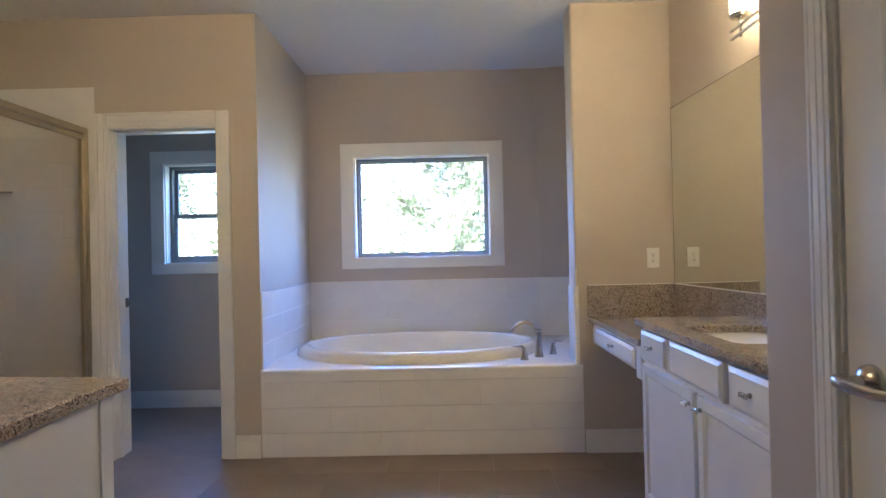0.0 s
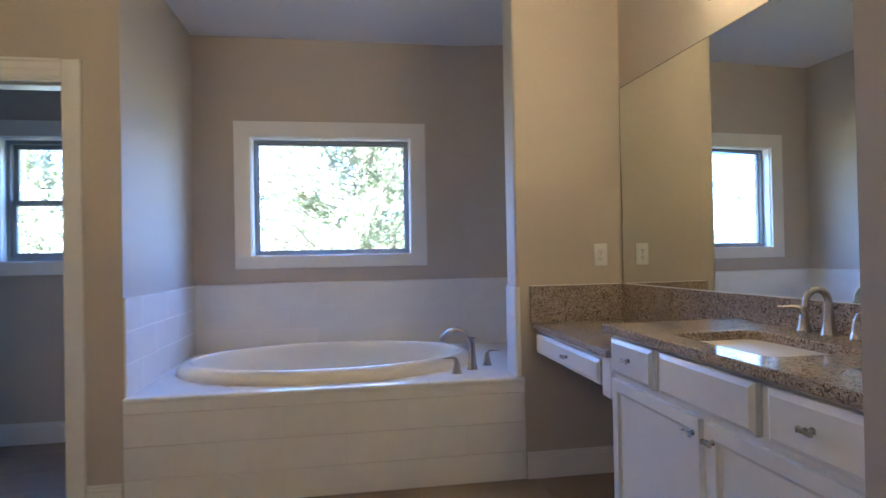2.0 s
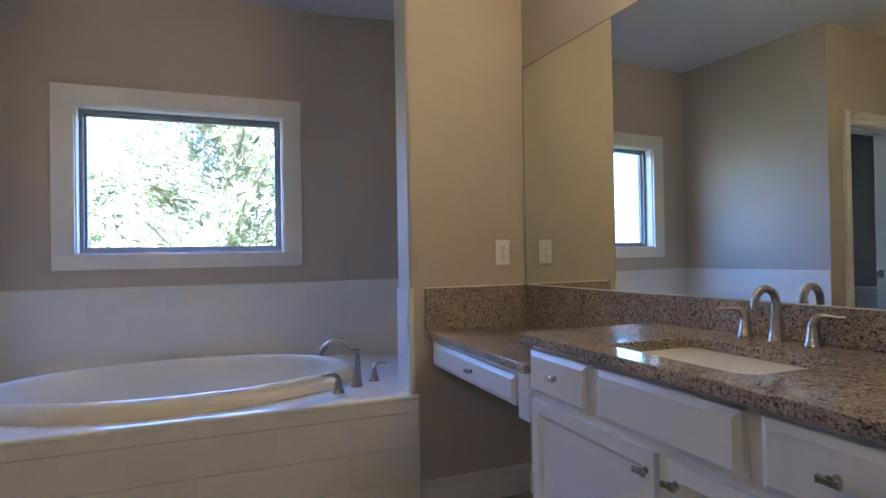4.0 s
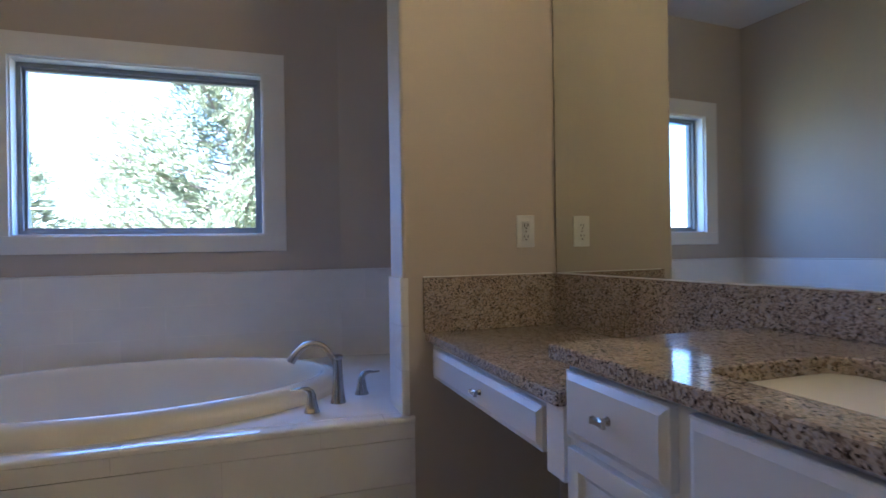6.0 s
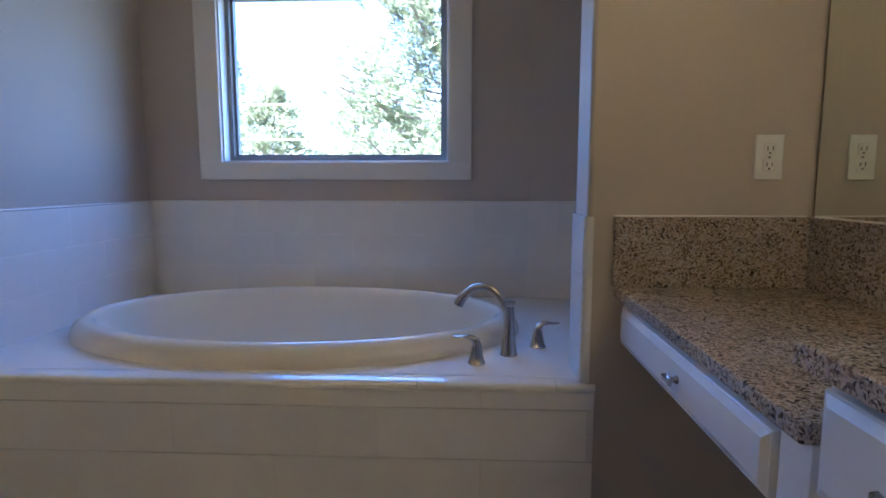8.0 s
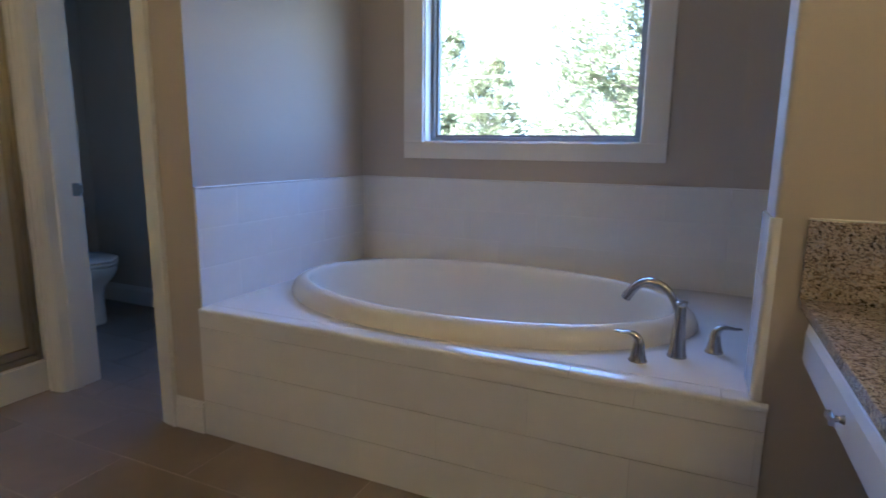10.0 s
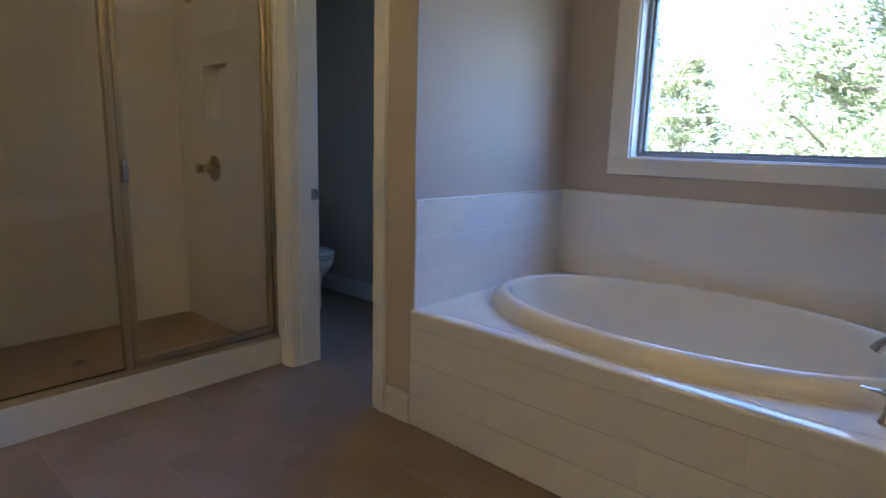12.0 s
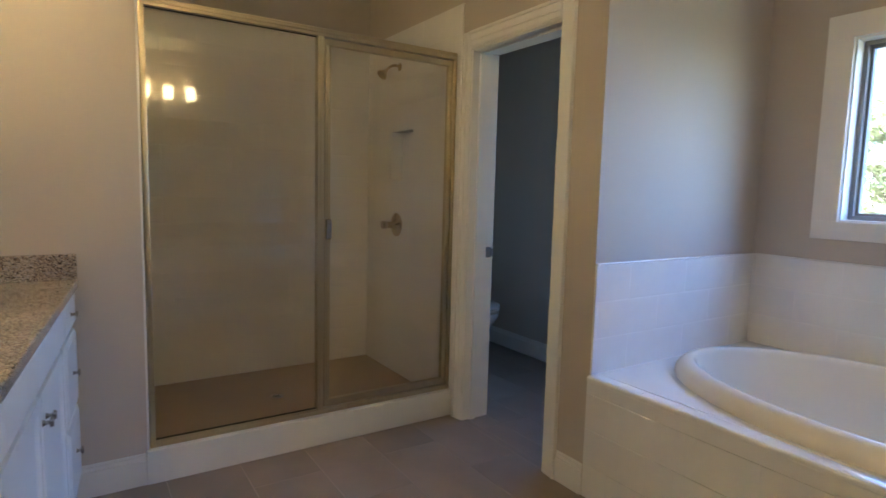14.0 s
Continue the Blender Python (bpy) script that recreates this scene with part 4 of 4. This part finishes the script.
part("tank_lid", boxes((-3.342, -3.145, tc[1] - 0.23, tc[1] + 0.23, 0.741, 0.778), bevel=0.010), PORCELAIN, toi, smooth=True)
toi.location.x += 0.025
part("flush_lever", tube([(-3.153, tc[1] - 0.16, 0.69), (-3.135, tc[1] - 0.16, 0.69), (-3.132, tc[1] - 0.12, 0.688), (-3.132, tc[1] - 0.09, 0.685)], 0.006, 10), NICKEL, toi)

# ---- outside: ground and trees ----
gm = bmesh.new()
q = 40
vs = {}
for i in range(q + 1):
    for j in range(q + 1):
        u, w = i / q * 2 - 1, j / q
        x, y = 900 * u * abs(u), 4.92 + 1200 * w * w
        far = min(1.0, (y - 4.9) / 12)
        vs[i, j] = gm.verts.new((x, y, -0.75 + far * (0.35 * noise.noise((x * 0.05, y * 0.05, 0)))))
for i in range(q):
    for j in range(q):
        gm.faces.new((vs[i, j], vs[i + 1, j], vs[i + 1, j + 1], vs[i, j + 1]))
structure("ground", gm, GRASS, "rough grassy ground outside the windows", "ground")


def needle_tuft(vl, fl, p, d, size, rnd):
    """A fan of thin blades at p, pointing along d."""
    for _ in range(9):
        e = (d + Vector((rnd.uniform(-1, 1), rnd.uniform(-1, 1), rnd.uniform(-0.7, 0.9))) * 0.9).normalized()
        s = e.cross(Vector((rnd.uniform(-1, 1), rnd.uniform(-1, 1), rnd.uniform(-1, 1)))).normalized() * size * 0.075
        k = len(vl)
        q = p + e * size * rnd.uniform(0.7, 1.2)
        vl.extend([p - s * 0.4, p + s * 0.4, q + s, q - s])
        fl.append((k, k + 1, k + 2, k + 3))


def pine(x, y, h, spread, seed, low=0.06, tuft=0.24, limbs=70, label="", per=26):
    rnd = random.Random(seed)
    z0 = -0.8
    t = thing("pine_tree", label, "tree", pose(x, y, z0), "pine trees outside")
    wob = [rnd.uniform(-0.12, 0.12) for _ in range(8)]
    part("trunk", tube([(x + wob[i], y + wob[-1 - i], z0 + h * i / 7) for i in range(8)], [h * 0.0065 * (1 - i / 8.2) + 0.015 for i in range(8)], 10), BARK, t, smooth=True)
    vl, fl = [], []
    lb = bmesh.new()
    for n in range(limbs):
        f = low + (1 - low) * (n + rnd.random()) / limbs
        a = n * 2.4 + rnd.uniform(-0.5, 0.5)
        ln = spread * (1.05 - f) ** 0.6 * rnd.uniform(0.55, 1.1)
        base = Vector((x, y, z0 + h * f))
        d = Vector((math.cos(a), math.sin(a), rnd.uniform(0.0, 0.45)))
        pts = [base, base + d * ln * 0.5, base + d * ln + Vector((0, 0, ln * 0.12))]
        r = 0.012 + 0.016 * (1 - f)
        for p, q2 in zip(pts, pts[1:]):
            k = [lb.verts.new(p + Vector((o, 0, 0))) for o in (-r, r)] + [lb.verts.new(q2 + Vector((o, 0, 0))) for o in (r * 0.6, -r * 0.6)]
            lb.faces.new(k)
            k = [lb.verts.new(p + Vector((0, 0, o))) for o in (-r, r)] + [lb.verts.new(q2 + Vector((0, 0, o))) for o in (r * 0.6, -r * 0.6)]
            lb.faces.new(k)
        for _ in range(per):
            s = rnd.uniform(0.22, 1.0)
            p = base.lerp(pts[2], s) + Vector((rnd.gauss(0, 0.13), rnd.gauss(0, 0.13), rnd.gauss(0.03, 0.10))) * (spread / 1.7)
            needle_tuft(vl, fl, p, Vector((d.x, d.y, 0.5)), tuft, rnd)
    tagged(part("limbs", lb, BARK, t), kind="stuff")
    me = bpy.data.meshes.new("crown")
    me.from_pydata(vl, [], fl)
    me.materials.append(NEEDLES)
    cr = new("crown", me)
    cr.parent = t
    cr["kind"] = "stuff"
    cr.matrix_parent_inverse = world_of(t).inverted()
    return t


pine(0.24, 11.6, 9.5, 2.30, 3, tuft=0.14, limbs=150, per=72, label="tall green pine close outside the tub window")
for i, (x, y, h, sp) in enumerate(((-6.4, 22, 5.0, 2.4), (-9.0, 24, 6.6, 2.6), (-4.2, 26, 5.4, 2.6), (-12.5, 25, 7.2, 2.8), (-16.5, 27, 7.8, 3.0), (-21, 29, 8.4, 3.2), (-2.4, 30, 5.0, 2.4),
                                   (3.4, 17, 8.5, 2.4), (6.5, 21, 9.5, 2.8), (10.5, 23, 9.0, 3.0), (1.2, 24, 7.0, 2.6), (-5.7, 15.5, 2.9, 1.6))):
    pine(x, y, h, sp, 20 + i, 0.04, 0.24, 48, "sunlit green pine tree in the woods outside", 40)

line = thing("overhead_cable", "two pale overhead cables slung between wooden poles", "cable", pose(0, 14.2, -0.8))
for x in (-32.0, 30.0):
    part("pole", tube([(x, 14.2, -0.8), (x, 14.2, 4.2)], [0.11, 0.09], 12), BARK, line)
for z in (1.98, 2.72):
    part("cable", tube([(-32 + 62 * i / 16, 14.1, z + 0.9 * (i / 8 - 1) ** 2) for i in range(17)], 0.010, 8), PLASTIC, line)

# ---- tiles: walls, apron, floor ----
MESHES = {}


def tile_mesh(name, w, h, t, mat, ch=0.001, pillow=1.0):
    key = (name, round(w, 3), round(h, 3), t, ch, pillow)
    if key not in MESHES:
        w, h = round(w, 3) / 2, round(h, 3) / 2
        rings = [(0.0, 0.0), (0.0, t - 0.0020)]
        if mat != WALL_TILE:
            rings += [(ch, t)]
        elif pillow > 1:
            rings += [(ch * 0.8, t - 0.0016), (ch * 4, t - 0.0009), (ch * 8, t - 0.00036), (ch * 12, t - 0.00010), (ch * 16, t)]
        else:
            rings += [(ch * 0.8, t - 0.0010 * pillow), (ch * 2.8, t - 0.00050 * pillow), (ch * 5, t - 0.00022 * pillow), (ch * 8, t - 0.00006 * pillow), (ch * 12, t)]
        vsx, fs = [], []
        for c, z in rings:
            vsx += [(-w + c, -h + c, z), (w - c, -h + c, z), (w - c, h - c, z), (-w + c, h - c, z)]
        for k in range(0, 4 * len(rings) - 4, 4):
            fs += [(k + i, k + (i + 1) % 4, k + 4 + (i + 1) % 4, k + 4 + i) for i in range(4)]
        k = 4 * len(rings) - 4
        fs.append((k, k + 1, k + 2, k + 3))
        me = bpy.data.meshes.new(name)
        me.from_pydata(vsx, [], fs)
        me.materials.append(mat)
        me.polygons.foreach_set("use_smooth", [True] * len(me.polygons))
        me.set_sharp_from_angle(angle=radians(30))
        MESHES[key] = me
    return MESHES[key]


def lay(parent, m, rect, pitch, origin, mat, name="tile", gap=0.0016, t=0.009, shift=0.5, tilt=0.10, rnd=random.Random(11), ugap=None, pillow=1.0, ch=0.001):
    """Tiles in running bond over rect (u0, u1, v0, v1) of the plane m, each an object of its own."""
    u0, u1, v0, v1 = rect
    pw, ph = pitch
    for r in range(math.floor((v0 - origin[1]) / ph), math.ceil((v1 - origin[1]) / ph)):
        a, b = max(v0, origin[1] + r * ph), min(v1, origin[1] + (r + 1) * ph)
        if b - a < 0.012:
            continue
        uo = origin[0] + (shift * pw if r % 2 else 0)
        for c in range(math.floor((u0 - uo) / pw), math.ceil((u1 - uo) / pw)):
            p, q = max(u0, uo + c * pw), min(u1, uo + (c + 1) * pw)
            if q - p < 0.012:
                continue
            ob = new(name, tile_mesh(name, q - p - (gap if ugap is None else ugap), b - a - gap, t, mat, ch, pillow))
            ob.parent = parent
            ob.matrix_parent_inverse = world_of(parent).inverted()
            ob.matrix_basis = m @ pose((p + q) / 2, (a + b) / 2, 0, rnd.uniform(-tilt, tilt), rnd.uniform(-tilt, tilt) * 0.5, 0)


def bed(parent, *spec):
    part("grout", boxes(spec), GROUT, parent)


TW, TH = 0.400, 0.156
ZT0 = 0.534
bed(tubleft, AL, AL + 0.0094, YF + 0.001, YB, DZ, 1.006)
bed(north, AL + 0.009, BEND, YB - 0.0095, YB, DZ, 1.006)
bed(shwest, SW, SW + 0.0086, SS, YF, 0.056, 2.308)
bed(shsouth, SW + 0.009, XW - 0.004, SS, SS + 0.0086, 0.056, 2.308)
for a, b, z0, z1 in ((SW + 0.009, NX0, 0.056, 2.308), (NX1, -1.988, 0.056, 2.308), (NX0, NX1, 0.056, NZ0), (NX0, NX1, NZ1, 2.308)):
    bed(doorwall, a, b, YF - 0.0086, YF, z0, z1)
# alcove walls: left, back, right
mL = basis((0, 1, 0), (0, 0, 1), (1, 0, 0), (AL + 0.001, 0, 0))
lay(tubleft, mL, (YF, YB - 0.010, DZ + 0.001, 1.006), (TW, TH), (3.737, 0.538), WALL_TILE, pillow=0.8)
mB = basis((1, 0, 0), (0, 0, 1), (0, -1, 0), (0, YB - 0.001, 0))
lay(north, mB, (AL + 0.010, BEND, DZ + 0.001, 1.006), (TW, TH), (-0.15, 0.538), WALL_TILE, pillow=0.5)
mR = pose(BEND, YB, 0, 0, 0, math.degrees(TURN)) @ basis((1, 0, 0), (0, 0, 1), (0, -1, 0), (0, -0.001, 0))
part("grout", moved(boxes((0.0, (RX - BEND) / math.cos(TURN), DZ, 1.006, 0.0, 0.0085)), mR), GROUT, angled)
lay(angled, mR, (0.002, (RX - BEND) / math.cos(TURN) - 0.002, DZ + 0.001, 1.006), (TW, TH), (0.13, 0.538), WALL_TILE, pillow=0.5)
part("tile_cap", moved(boxes((0.0, (RX - BEND) / math.cos(TURN), 1.007, 1.016, 0.0, 0.012), bevel=0.003), mR), WALL_TILE, angled)
part("tile_cap", boxes((AL, AL + 0.013, YF, YB - 0.012, 1.007, 1.016), bevel=0.003), WALL_TILE, tubleft)
part("tile_cap", boxes((AL + 0.013, BEND, YB - 0.012, YB, 1.007, 1.016), bevel=0.003), WALL_TILE, north)
for z0, z1 in ((DZ + 0.001, 0.693), (0.6945, 0.849), (0.8505, 1.016)):
    part("corner_tile", bullnose(boxes((AR - 0.010, AR + 0.017, YF - 0.006, STUB, z0, z1)), AR - 0.010, YF - 0.006, 0.014), WALL_TILE, tubright, smooth=True)
# apron and front edge of the deck
mA = basis((1, 0, 0), (0, 0, 1), (0, -1, 0), (0, AF + 0.009, 0))
lay(tub_deck, mA, (AL - 0.004, 0.988, 0.002, DZ - 0.024), (0.61, 0.155), (-0.25, -0.005), WALL_TILE, t=0.010, tilt=0.008, ugap=0.0002, pillow=0.4, ch=0.0004)
ex = [AL - 0.004, -0.72, -0.32, 0.08, 0.48, 0.88, 0.990]
for a, b in zip(ex, ex[1:]):
    bm = bmesh.new()
    prof = [(0.0545, -0.014), (0.0545, 0.0005), (0.038, 0.0004), (0.032, -0.0001), (0.026, -0.0009), (0.020, -0.0019), (0.014, -0.0031), (0.008, -0.0046), (0.003, -0.0075), (0.0, -0.0125), (0.0, -0.023), (0.010, -0.023)]
    ends = [[bm.verts.new((x, AF - 0.004 + y, DZ + z)) for y, z in prof] for x in (a + 0.0005, b - 0.0005)]
    for i in range(len(prof)):
        j = (i + 1) % len(prof)
        bm.faces.new((ends[0][i], ends[0][j], ends[1][j], ends[1][i]))
    bm.faces.new(ends[0][::-1])
    bm.faces.new(ends[1])
    bmesh.ops.recalc_face_normals(bm, faces=bm.faces)
    part("edge_tile", bm, WALL_TILE, tub_deck, smooth=True)
# shower walls
ZS, ZE = 0.056, 2.310
mW = basis((0, 1, 0), (0, 0, 1), (1, 0, 0), (SW + 0.001, 0, 0))
lay(shwest, mW, (SS + 0.010, YF - 0.010, ZS, ZE), (TW, TH), (2.36, ZE - 15 * TH), WALL_TILE, pillow=1.8)
mV = basis((-1, 0, 0), (0, 0, 1), (0, -1, 0), (0, YF - 0.001, 0))
for rect in ((1.986, -NX1, ZS, ZE), (-NX0, -SW - 0.010, ZS, ZE), (-NX1, -NX0, ZS, NZ0), (-NX1, -NX0, NZ1, ZE)):
    lay(doorwall, mV, rect, (TW, TH), (2.0, ZE - 15 * TH), WALL_TILE)
part("niche_lining", boxes((NX0, NX1, YF + 0.078, YF + 0.089, NZ0, NZ1), (NX0, NX0 + 0.008, YF - 0.009, YF + 0.078, NZ0, NZ1), (NX1 - 0.008, NX1, YF - 0.009, YF + 0.078, NZ0, NZ1),
                           (NX0 + 0.008, NX1 - 0.008, YF - 0.009, YF + 0.078, NZ0, NZ0 + 0.010), (NX0 + 0.008, NX1 - 0.008, YF - 0.009, YF + 0.078, NZ1 - 0.008, NZ1)), WALL_TILE, doorwall)
mS = basis((1, 0, 0), (0, 0, 1), (0, 1, 0), (0, SS + 0.001, 0))
lay(shsouth, mS, (SW + 0.010, XW - 0.002, ZS, ZE), (TW, TH), (-3.0, ZE - 15 * TH), WALL_TILE)
# floor
floor_ob = bpy.data.objects["floor"]
part("grout", boxes((-3.34, 1.63, -1.2, 4.73, -0.0079, -0.0012)), FLOOR_GROUT, floor_ob)
mF = basis((1, 0, 0), (0, 1, 0), (0, 0, 1), (0, 0, -0.009))
for rect in ((XW, XE + 0.05, 1.0, AF + 0.012), (HL, HR, -1.2, 1.0), (SW - 0.18, AL - 0.12, YF + WT, YB), (DOOR_L, DOOR_R, AF + 0.012, YF + WT)):
    lay(floor_ob, mF, rect, (0.62, 0.31), (-0.82 - 0.31, 2.63 - 0.31 * 9), FLOOR_TILE, name="floor_tile", gap=0.0035, t=0.009, tilt=0.04)
